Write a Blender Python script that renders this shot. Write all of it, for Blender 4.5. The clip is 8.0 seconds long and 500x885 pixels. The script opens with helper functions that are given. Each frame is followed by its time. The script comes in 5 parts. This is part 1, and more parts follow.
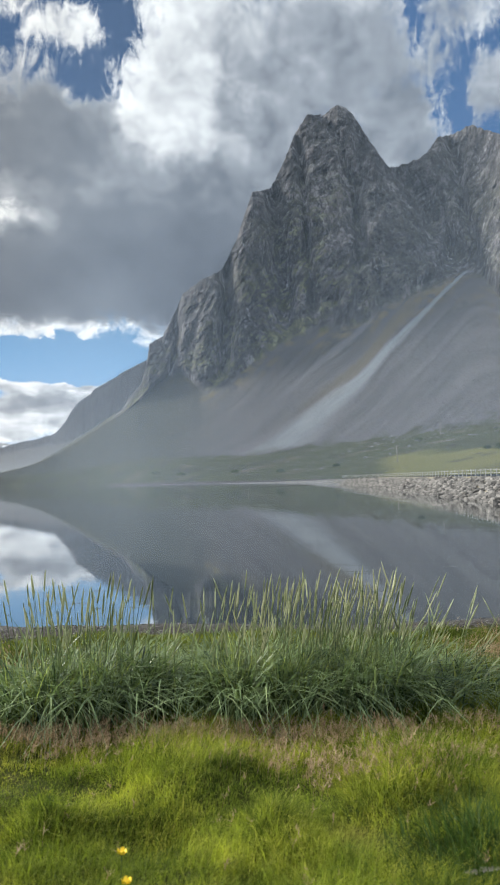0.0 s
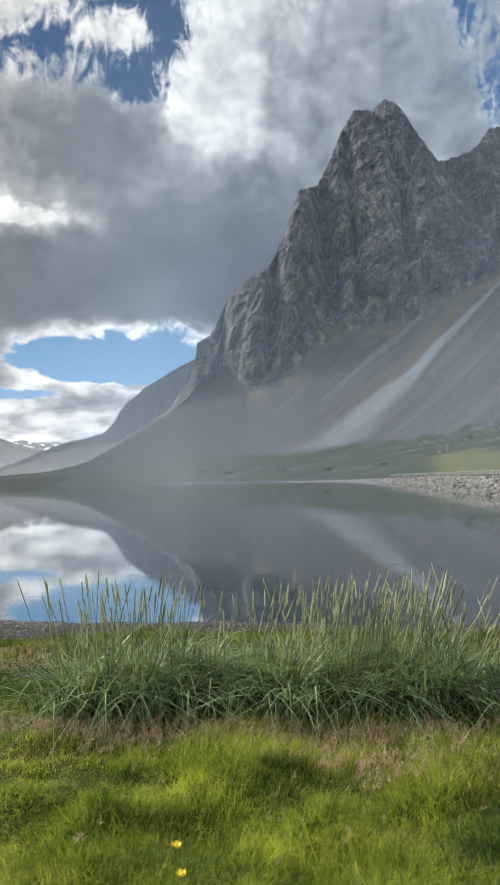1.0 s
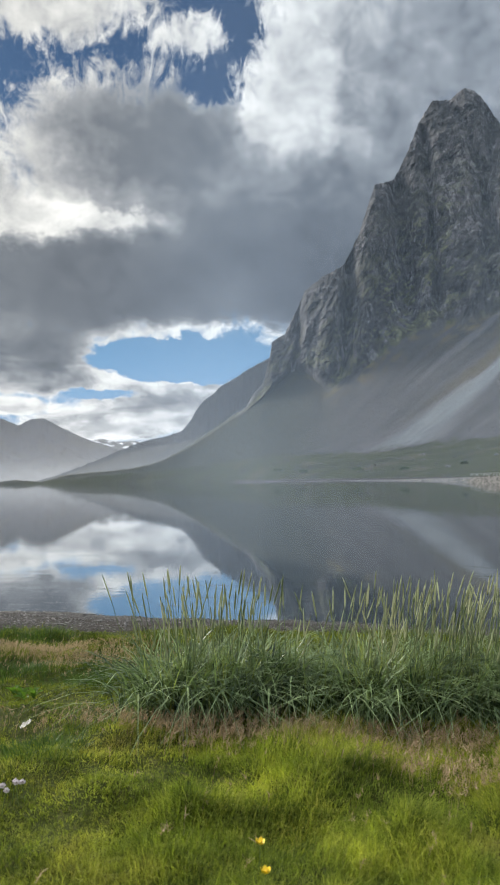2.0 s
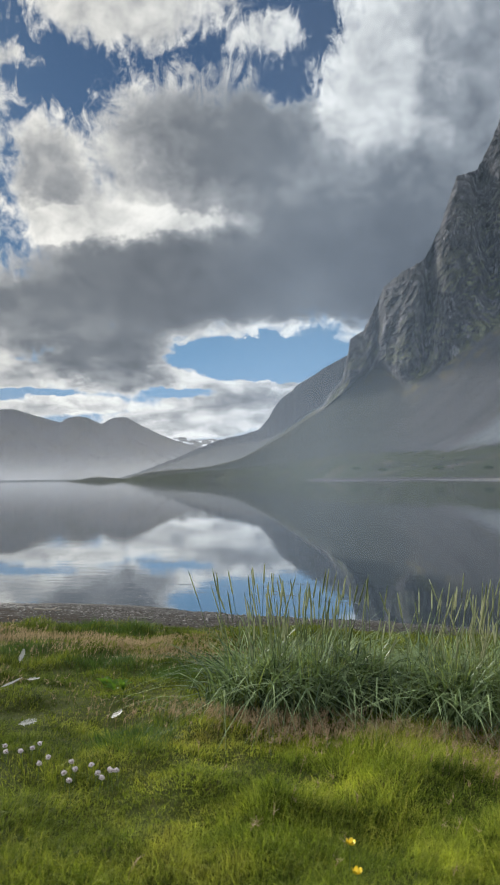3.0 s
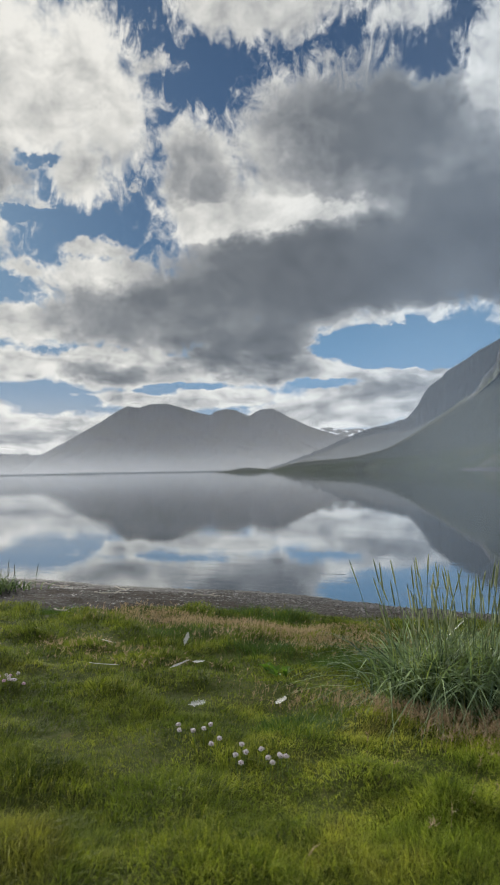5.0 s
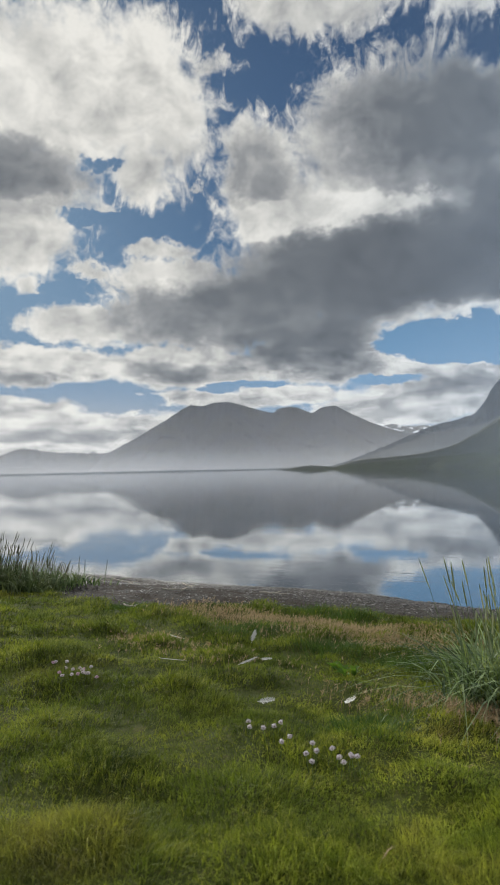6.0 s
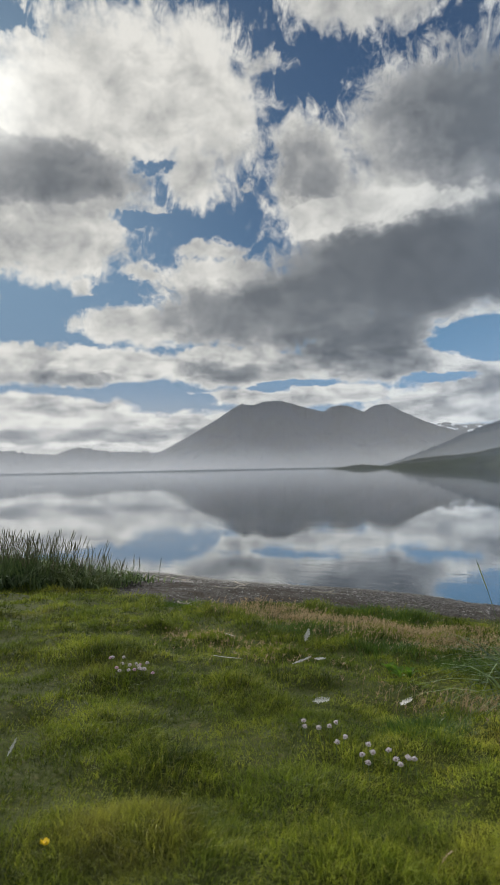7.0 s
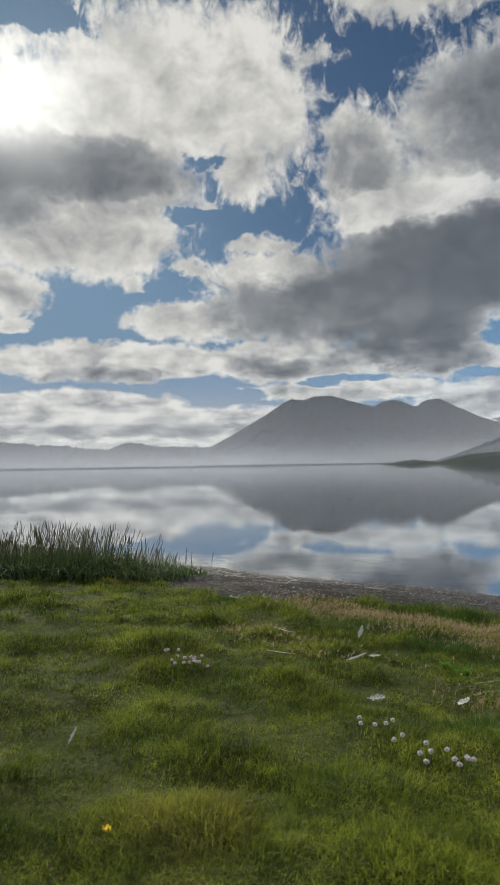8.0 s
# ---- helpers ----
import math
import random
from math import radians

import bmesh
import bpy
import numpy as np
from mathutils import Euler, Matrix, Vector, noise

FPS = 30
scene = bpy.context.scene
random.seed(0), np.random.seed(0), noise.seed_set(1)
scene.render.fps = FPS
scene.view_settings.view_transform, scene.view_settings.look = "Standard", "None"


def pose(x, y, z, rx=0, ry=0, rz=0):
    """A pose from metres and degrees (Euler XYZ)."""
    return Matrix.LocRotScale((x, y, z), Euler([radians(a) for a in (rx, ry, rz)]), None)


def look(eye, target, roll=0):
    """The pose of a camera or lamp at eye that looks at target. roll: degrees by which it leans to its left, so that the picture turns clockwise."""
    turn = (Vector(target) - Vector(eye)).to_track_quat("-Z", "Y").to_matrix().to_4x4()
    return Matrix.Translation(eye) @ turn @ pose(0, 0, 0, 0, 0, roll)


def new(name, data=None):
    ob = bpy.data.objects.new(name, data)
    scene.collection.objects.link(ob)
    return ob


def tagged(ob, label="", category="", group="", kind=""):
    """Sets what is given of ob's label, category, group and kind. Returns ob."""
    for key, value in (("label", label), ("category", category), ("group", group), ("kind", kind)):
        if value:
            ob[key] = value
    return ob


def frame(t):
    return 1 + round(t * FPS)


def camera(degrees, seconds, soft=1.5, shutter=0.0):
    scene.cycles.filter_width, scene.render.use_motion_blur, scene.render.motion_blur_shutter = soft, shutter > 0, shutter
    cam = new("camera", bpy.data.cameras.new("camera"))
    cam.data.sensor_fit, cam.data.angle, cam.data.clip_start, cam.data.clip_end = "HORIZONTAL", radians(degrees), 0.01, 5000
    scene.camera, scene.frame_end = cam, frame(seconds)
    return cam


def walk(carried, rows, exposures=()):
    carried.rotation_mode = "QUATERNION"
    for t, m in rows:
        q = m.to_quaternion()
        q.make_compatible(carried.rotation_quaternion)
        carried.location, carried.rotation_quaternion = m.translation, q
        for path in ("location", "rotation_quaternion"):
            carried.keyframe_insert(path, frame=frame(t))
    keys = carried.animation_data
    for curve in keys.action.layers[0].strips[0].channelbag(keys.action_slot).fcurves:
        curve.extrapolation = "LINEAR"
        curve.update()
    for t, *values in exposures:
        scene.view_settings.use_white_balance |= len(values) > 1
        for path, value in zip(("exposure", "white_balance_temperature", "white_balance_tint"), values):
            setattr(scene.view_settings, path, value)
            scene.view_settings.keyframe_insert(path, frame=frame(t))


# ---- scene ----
cam = camera(38.9, 8.0)
cam.data.dof.use_dof, cam.data.dof.focus_distance, cam.data.dof.aperture_fstop = True, 7.0, 4.8
PATH = [
    (0, (-0.033, 0.043, 1.379), (-0.066, 2.04, 1.482), -1.4),
    (0.5, (-0.029, 0.01, 1.393), (-0.116, 2.005, 1.496), -1.4),
    (1, (-0.043, 0.003, 1.396), (-0.209, 1.993, 1.498), -1.3),
    (1.5, (-0.056, 0.004, 1.395), (-0.323, 1.984, 1.497), -1.2),
    (3, (-0.114, -0.032, 1.407), (-0.702, 1.878, 1.507), -0.7),
    (3.5, (-0.13, -0.041, 1.407), (-0.814, 1.836, 1.504), -0.6),
    (4, (-0.154, -0.025, 1.398), (-0.934, 1.814, 1.49), -0.7),
    (4.5, (-0.185, -0.006, 1.391), (-1.061, 1.79, 1.477), -1.0),
    (5, (-0.213, -0.01, 1.391), (-1.18, 1.739, 1.47), -1.1),
    (6.5, (-0.241, -0.032, 1.396), (-1.42, 1.581, 1.473), -1.3),
    (7, (-0.247, -0.044, 1.398), (-1.481, 1.528, 1.474), -1.2),
    (7.5, (-0.258, -0.057, 1.399), (-1.547, 1.471, 1.471), -1.0),
    (8, (-0.27, -0.065, 1.399), (-1.612, 1.417, 1.464), -1.0),
]
EXPOSURE = [(0, 0.99), (1.5, 0.89), (3.5, 0.59), (5.0, 0.46), (6.5, 0.37), (8, 0.26)]
walk(cam, [(t, look(eye, target, roll)) for t, eye, target, roll in PATH], EXPOSURE)

# ---- sky, clouds and sun ----
SUN_AZ, SUN_EL = 60.0, 27.0  # degrees left of north (+y), and above the horizon
WATER = -0.75


class Nodes:
    """Short hands for building a node tree."""

    def __init__(self, tree):
        self.tree = tree
        tree.nodes.clear()

    def add(self, kind, **sets):
        n = self.tree.nodes.new(kind)
        for k, v in sets.items():
            setattr(n, k, v)
        return n

    def put(self, socket, value):
        if isinstance(value, bpy.types.NodeSocket):
            self.tree.links.new(value, socket)
        elif value is not None:
            socket.default_value = value

    def math(self, op, a, b=None, c=None, clamp=False):
        n = self.add("ShaderNodeMath", operation=op, use_clamp=clamp)
        for i, v in enumerate((a, b, c)):
            self.put(n.inputs[i], v)
        return n.outputs[0]

    def vec(self, op, a, b=None, c=None):
        n = self.add("ShaderNodeVectorMath", operation=op)
        for i, v in enumerate((a, b, c)):
            self.put(n.inputs[i], v)
        return n.outputs["Value"] if op in ("DOT_PRODUCT", "LENGTH") else n.outputs[0]

    def noise(self, vector, scale, detail=4.0, rough=0.55, warp=0.0, dims="3D", color=False):
        n = self.add("ShaderNodeTexNoise", noise_dimensions=dims)
        self.put(n.inputs["Vector"], vector)
        for k, v in (("Scale", scale), ("Detail", detail), ("Roughness", rough), ("Distortion", warp)):
            self.put(n.inputs[k], v)
        return n.outputs["Color" if color else "Fac"]

    def ramp(self, x, lo, hi, a=0.0, b=1.0):
        n = self.add("ShaderNodeMapRange", interpolation_type="SMOOTHSTEP")
        for i, v in enumerate((x, lo, hi, a, b)):
            self.put(n.inputs[i], v)
        return n.outputs[0]

    def mix(self, f, a, b, blend="MIX"):
        n = self.add("ShaderNodeMix", data_type="RGBA", blend_type=blend)
        self.put(n.inputs[0], f)
        self.put(n.inputs[6], (*a, 1) if isinstance(a, tuple) else a)
        self.put(n.inputs[7], (*b, 1) if isinstance(b, tuple) else b)
        return n.outputs[2]

    def mapped(self, vector, scale, turn=(0, 0, 0), shift=(0, 0, 0)):
        n = self.add("ShaderNodeMapping")
        self.put(n.inputs["Vector"], vector)
        n.inputs["Scale"].default_value, n.inputs["Rotation"].default_value, n.inputs["Location"].default_value = scale, turn, shift
        return n.outputs[0]


# Clouds, the gaps in them, their shaded and bright parts: bearing, height angle, half width, half height in degrees, weight.
SUN_CLOUD = [
    (48.7, 28.2, 12.3, 6.9, 1), (59.0, 23.8, 9.7, 8.7, 1), (55.6, 18.0, 9.8, 3.6, 1), (42.2, 29.0, 4.9, 5.4, 1), (42.4, 23.4, 3.2, 3.4, 0.9), (67.4, 24.9, 9.9, 8.4, 1), (40.6, 17.2, 3.5, 0.9, 0.85), (38.0, 22.3, 0.7, 0.3, 0.6), (46.2, 15.7, 2.1, 0.7, 0.6), (51.4, 14.4, 1.3, 0.9, 0.5), (60.7, 13.4, 2.9, 1.9, 0.75), (60.7, 11.1, 1.7, 0.6, 0.6), (52.5, 21.6, 8.5, 4.4, 1), (39.4, 26.5, 4.0, 5.4, 0.8), (36.2, 30.6, 2.1, 1.0, 0.5),
]
MAIN_CLOUD = [
    (23.3, 15.2, 15.7, 4.9, 1), (37.0, 13.0, 10.1, 3.7, 1), (47.0, 11.6, 5.5, 1.8, 0.9), (40.1, 15.2, 6.0, 1.9, 0.9), (28.4, 9.6, 6.3, 3.1, 1), (32.4, 22.0, 4.2, 6.0, 1), (29.9, 19.4, 6.4, 4.6, 1), (33.9, 25.2, 2.6, 2.7, 0.8), (23.0, 24.1, 8.8, 6.9, 1), (24.0, 19.0, 12.8, 4.5, 1), (16.9, 24.8, 6.2, 6.6, 1), (3.5, 25.5, 10.7, 13.4, 1), (11.6, 25.1, 9.1, 5.4, 1), (14.7, 22.6, 11.4, 5.9, 1), (16.9, 19.6, 14.5, 8.5, 1), (-5.8, 31.6, 9.0, 7.0, 1), (-9.9, 30.6, 6.8, 5.6, 0.8), (5.8, 16.6, 9.2, 6.0, 1), (-11.5, 26.0, 5.8, 4.1, 0.9), (-19.4, 27.8, 2.5, 2.6, 0.9),
]
TOP_CLOUDS = [
    (2.3, 29.1, 10.3, 8.5, 1), (29.9, 33.8, 5.3, 2.5, 0.9), (25.3, 33.4, 3.6, 2.3, 0.8), (21.9, 30.8, 1.1, 0.9, 0.5), (15.1, 32.8, 4.0, 1.5, 0.6), (25.4, 34.7, 8.9, 2.6, 0.8), (15.5, 32.7, 3.8, 1.5, 0.4), (-16.7, 32.7, 4.7, 2.0, 0.55),
]
BANKS = [
    (53.1, 8.4, 11.5, 1.7, 1), (39.0, 8.3, 7.8, 1.9, 1), (56.2, 4.7, 9.9, 1.5, 1), (43.2, 3.2, 15.0, 1.6, 1), (33.1, 5.9, 8.5, 0.9, 0.8), (59.1, 2.7, 7.5, 1.1, 1), (17.4, 6.8, 7.8, 1.6, 1), (22.4, 4.6, 6.8, 1.5, 1), (27.0, 8.2, 7.2, 1.5, 0.9), (34.1, 5.9, 9.0, 0.9, 0.9), (37.9, 8.4, 5.4, 1.6, 0.9), (17.9, 5.8, 7.1, 2.1, 1), (20.4, 7.7, 2.5, 0.9, 0.7), (60.8, 5.5, 4.9, 0.4, 0.7),
]
GAPS = [
    (45.6, 23.6, 1.8, 0.5, 0.55), (46.1, 19.6, 3.7, 0.6, 0.75), (58.9, 32.0, 5.1, 1.1, 0.9), (36.2, 6.5, 2.7, 0.5, 0.8), (22.7, 7.0, 3.9, 0.5, 0.8), (16.0, 9.6, 8.2, 1.9, 1.3), (34.9, 6.9, 3.9, 0.4, 0.8), (13.8, 29.4, 3.1, 1.8, 0.5), (10.8, 32.7, 1.8, 2.4, 0.4), (-16.0, 26.9, 1.5, 2.7, 0.5), (-13.2, 32.6, 1.1, 2.7, 0.4), (42.7, 5.7, 2.7, 0.5, 0.7),
]
SHADED = [
    (23.3, 15.4, 14.4, 3.6, 1.1), (37.9, 12.3, 6.9, 2.3, 0.9), (28.8, 10.1, 5.0, 2.3, 1.1), (18.1, 26.4, 6.3, 3.8, 0.55), (33.0, 22.8, 2.5, 3.0, 0.5), (55.5, 22.7, 8.3, 1.9, 1.15), (63.9, 20.7, 6.8, 2.1, 0.9), (14.5, 15.4, 19.1, 4.1, 1.0), (29.2, 10.0, 5.8, 2.4, 0.9), (20.8, 26.4, 7.9, 4.6, 0.5), (8.5, 22.2, 10.7, 3.2, 0.45), (15.3, 16.0, 16.4, 4.6, 1.25), (15.6, 24.4, 7.4, 3.5, 0.35), (2.6, 17.9, 11.1, 5.5, 0.45), (-8.9, 28.5, 11.8, 5.5, 0.3), (-18.7, 22.4, 6.6, 3.8, 0.3), (39.4, 7.7, 5.9, 0.8, 0.7), (53.1, 7.2, 4.9, 0.7, 0.6), (18.7, 6.4, 6.0, 0.8, 0.6), (50.9, 2.9, 13.3, 0.5, 0.6),
]
BRIGHT = [
    (24.5, 19.4, 10.2, 1.5, 0.9), (7.4, 29.0, 3.9, 5.5, 0.55), (17.8, 19.5, 5.1, 1.6, 0.2), (14.0, 12.2, 7.9, 1.1, 0.9), (14.6, 11.7, 10.5, 1.1, 0.9), (36.0, 15.4, 7.4, 1.3, 0.4), (46.9, 28.7, 9.2, 4.4, 0.3), (33.2, 18.3, 4.1, 2.5, 0.6), (28.3, 19.7, 7.7, 1.9, 0.3),
]


def lumps(k, p, table):
    """The sum of soft lumps."""
    out = 0.0
    for az, el, rx, ry, weight in table:
        q = k.vec("MULTIPLY_ADD", p, (1 / rx, 1 / ry, 0), (-az / rx, -el / ry, 0))
        d = k.math("SUBTRACT", 1.0, k.math("MULTIPLY", k.vec("DOT_PRODUCT", q, q), 0.6), clamp=True)
        out = k.math("MULTIPLY_ADD", d, weight, out)
    return out


def union(k, p, table, floor):
    """The highest of many rounded lumps: 1 in the middle of one, 0 on its rim, below 0 outside all of them."""
    out = floor
    for az, el, rx, ry, weight in table:
        q = k.vec("MULTIPLY_ADD", p, (1 / rx, 1 / ry, 0), (-az / rx, -el / ry, 0))
        out = k.math("SMOOTH_MAX", out, k.math("MULTIPLY_ADD", k.vec("DOT_PRODUCT", q, q), -weight, weight), 0.25)
    return out


def sky():
    world = bpy.data.worlds.new("sky")
    scene.world = world
    world.use_nodes = True
    k = Nodes(world.node_tree)
    d = k.add("ShaderNodeTexCoord").outputs["Generated"]
    xyz = k.add("ShaderNodeSeparateXYZ")
    k.put(xyz.inputs[0], d)
    az = k.math("MULTIPLY", k.math("ARCTAN2", k.math("MULTIPLY", xyz.outputs[0], -1.0), xyz.outputs[1]), 57.2958)
    el = k.math("MULTIPLY", k.math("ARCSINE", xyz.outputs[2]), 57.2958)
    flat = k.add("ShaderNodeCombineXYZ")
    k.put(flat.inputs[0], az), k.put(flat.inputs[1], el)
    p = flat.outputs[0]
    # billows, flatter towards the horizon
    drawn = k.add("ShaderNodeCombineXYZ")
    k.put(drawn.inputs[0], k.math("MULTIPLY", az, 0.11)), k.put(drawn.inputs[1], k.math("SUBTRACT", k.math("MULTIPLY", el, 0.13), k.math("DIVIDE", 1.5, k.math("MULTIPLY_ADD", k.math("MAXIMUM", el, 0.0), 0.33, 1.0))))
    q = drawn.outputs[0]
    coarse = k.noise(q, 1.3, 9.0, 0.60, 0.3)
    fine = k.noise(q, 5.0, 8.0, 0.66, 0.4)
    tame = k.ramp(el, 3.0, 14.0, 0.35, 1.0)
    bend = k.vec("MULTIPLY_ADD", k.noise(q, 3.0, 7.0, 0.64, color=True), (4.4, 3.4, 0), (-2.2, -1.7, 0))
    bend = k.vec("MULTIPLY", bend, k.vec("MULTIPLY_ADD", tame, (0.3, 1.0, 0), (0.7, 0.0, 0)))
    bent = k.vec("ADD", p, bend)
    body = union(k, bent, SUN_CLOUD + MAIN_CLOUD + TOP_CLOUDS + BANKS, -1.2)
    body = k.math("SUBTRACT", k.math("MINIMUM", body, 0.85), k.math("MULTIPLY", union(k, bent, GAPS, 0.0), 1.4))
    # beyond the view, unseen and nearly solid cloud is added to raise ambient light
    aside = k.math("MAXIMUM", k.ramp(az, 66.0, 78.0), k.ramp(az, -20.0, -34.0))
    above = k.math("MAXIMUM", aside, k.ramp(el, 37.0, 46.0))
    body = k.math("ADD", body, k.math("MULTIPLY", above, k.math("SUBTRACT", 0.85, body)))
    # torn fringes, drawn out upwards
    fringe = k.noise(k.mapped(q, (5.5, 2.6, 1.0), (0, 0, 0.5)), 1.0, 7.0, 0.56, 1.8)
    shreds = k.noise(k.mapped(q, (15.0, 8.0, 1.0), (0, 0, 0.3)), 1.0, 6.0, 0.66, 1.5)
    d0 = k.math("ADD", body, k.math("MULTIPLY_ADD", coarse, 0.8, -0.40))
    d0 = k.math("ADD", d0, k.math("MULTIPLY_ADD", fine, 0.9, -0.45))
    lifted = k.ramp(el, 9.0, 20.0, 0.35, 1.0)
    torn = k.math("ADD", k.math("MULTIPLY_ADD", fringe, 1.9, -0.95), k.math("MULTIPLY_ADD", shreds, 0.5, -0.25))
    cover = k.ramp(k.math("ADD", d0, k.math("MULTIPLY", torn, k.math("MULTIPLY", lifted, k.ramp(body, 0.75, 0.15, 0.12, 1.0)))), k.ramp(el, 8.0, 20.0, -0.15, -0.12), k.ramp(el, 8.0, 20.0, 0.35, 0.70))
    shade = k.math("SUBTRACT", lumps(k, bent, SHADED), lumps(k, bent, BRIGHT))
    shade = k.math("SUBTRACT", 1.0, k.math("EXPONENT", k.math("MULTIPLY", k.math("MAXIMUM", shade, -0.16), -1.35)))
    thick = k.math("MULTIPLY", k.ramp(d0, 0.0, 1.0), 0.34)
    calm = k.math("MULTIPLY_ADD", k.math("MAXIMUM", shade, 0.0), -0.55, 1.0)
    dark = k.math("ADD", k.math("MULTIPLY_ADD", shade, 0.82, -0.02), thick)
    puffs = k.noise(q, 2.6, 9.0, 0.58, 0.3)
    rough = k.math("ADD", k.math("MULTIPLY_ADD", fine, -0.55, 0.275), k.math("MULTIPLY_ADD", puffs, -1.5, 0.75))
    dark = k.math("ADD", dark, k.math("MULTIPLY", rough, calm))
    rolls = k.noise(k.mapped(q, (3.6, 5.0, 1.0)), 1.0, 7.0, 0.56, 0.25)
    dark = k.math("ADD", dark, k.math("MULTIPLY", k.math("MULTIPLY_ADD", rolls, -2.0, 0.98), k.ramp(el, 13.0, 7.0)))
    toward = Vector((-math.sin(radians(SUN_AZ)) * math.cos(radians(SUN_EL)), math.cos(radians(SUN_AZ)) * math.cos(radians(SUN_EL)), math.sin(radians(SUN_EL))))
    facing = k.vec("DOT_PRODUCT", d, tuple(toward))
    dark = k.math("ADD", dark, k.ramp(facing, 0.95, 0.40, 0.0, 0.24))
    # The unseen cloud is brightened as fill for mountain and grass.
    dark = k.math("MULTIPLY_ADD", above, -0.48, dark)
    tone = k.add("ShaderNodeValToRGB")
    k.put(tone.inputs[0], k.math("MULTIPLY_ADD", dark, 0.72, 0.06))
    ramp = tone.color_ramp
    ramp.elements[0].color, ramp.elements[1].color = (0.56, 0.56, 0.55, 1), (0.066, 0.074, 0.088, 1)
    for at, c in ((0.25, (0.38, 0.385, 0.385, 1)), (0.5, (0.205, 0.215, 0.23, 1)), (0.75, (0.106, 0.116, 0.132, 1))):
        ramp.elements.new(at).color = c
    cloud = tone.outputs[0]
    # thin bright cloud round the sun
    near_sun = k.math("POWER", k.math("MAXIMUM", facing, 0.0), 430.0)
    warm = k.ramp(facing, 0.55, 0.98)
    cloud = k.mix(1.0, cloud, k.mix(warm, (0.92, 0.99, 1.06), (1.11, 1.085, 1.03)), "MULTIPLY")
    cloud = k.mix(1.0, cloud, k.mix(near_sun, (0, 0, 0), (0.62, 0.61, 0.57)), "ADD")
    air = k.add("ShaderNodeTexSky", sky_type="NISHITA", sun_disc=False)
    air.sun_elevation, air.sun_rotation = radians(SUN_EL), radians(-SUN_AZ)
    air.altitude, air.air_density, air.dust_density, air.ozone_density = 0, 1.0, 0.6, 2.0
    blue = k.mix(1.0, air.outputs[0], (0.0122, 0.0190, 0.0255), "MULTIPLY")
    blue = k.mix(k.ramp(el, 19.0, 7.0), blue, k.mix(k.ramp(az, 25.0, 45.0), (0.10, 0.215, 0.36), (0.13, 0.21, 0.31)))
    blue = k.mix(1.0, blue, k.mix(k.ramp(az, 6.0, -14.0), (1, 1, 1), (1.9, 2.0, 2.0)), "MULTIPLY")
    veil = k.ramp(el, 7.0, 0.0)
    haze = k.mix(k.ramp(az, 30.0, 52.0), (0.36, 0.37, 0.37), (0.46, 0.43, 0.37))
    blue = k.mix(k.math("MULTIPLY", veil, k.ramp(az, 30.0, 52.0, 0.6, 0.9)), blue, haze)
    back = k.add("ShaderNodeBackground")
    k.put(back.inputs["Color"], k.mix(cover, blue, cloud))
    k.put(back.inputs["Strength"], 1.0)
    out = k.add("ShaderNodeOutputWorld")
    k.put(out.inputs["Surface"], back.outputs[0])
    world.cycles.sampling_method, world.cycles.sample_map_resolution = "MANUAL", 512


sky()
sun = new("sun", bpy.data.lights.new("sun", "SUN"))
sun.data.energy, sun.data.angle, sun.data.color = 3.8, radians(11), (1.0, 0.965, 0.90)
sun.matrix_world = look((-math.sin(radians(SUN_AZ)) * 100, math.cos(radians(SUN_AZ)) * 100, 100 * math.tan(radians(SUN_EL))), (0, 0, 0))


# ---- materials ----
def material(name):
    m = bpy.data.materials.new(name)
    m.use_nodes = True
    k = Nodes(m.node_tree)
    out = k.add("ShaderNodeOutputMaterial")
    return m, k, out


def principled(k, out, color, rough=0.8, bump=None, strength=0.5, distance=0.05, **more):
    b = k.add("ShaderNodeBsdfPrincipled")
    k.put(b.inputs["Base Color"], (*color, 1) if isinstance(color, tuple) else color)
    k.put(b.inputs["Roughness"], rough)
    for key, v in more.items():
        k.put(b.inputs[key.replace("_", " ")], v)
    if bump is not None:
        n = k.add("ShaderNodeBump")
        k.put(n.inputs["Height"], bump)
        n.inputs["Strength"].default_value, n.inputs["Distance"].default_value = strength, distance
        k.put(b.inputs["Normal"], n.outputs[0])
    k.put(out.inputs["Surface"], b.outputs[0])
    return b


def place_of(k):
    return k.add("ShaderNodeNewGeometry").outputs["Position"]


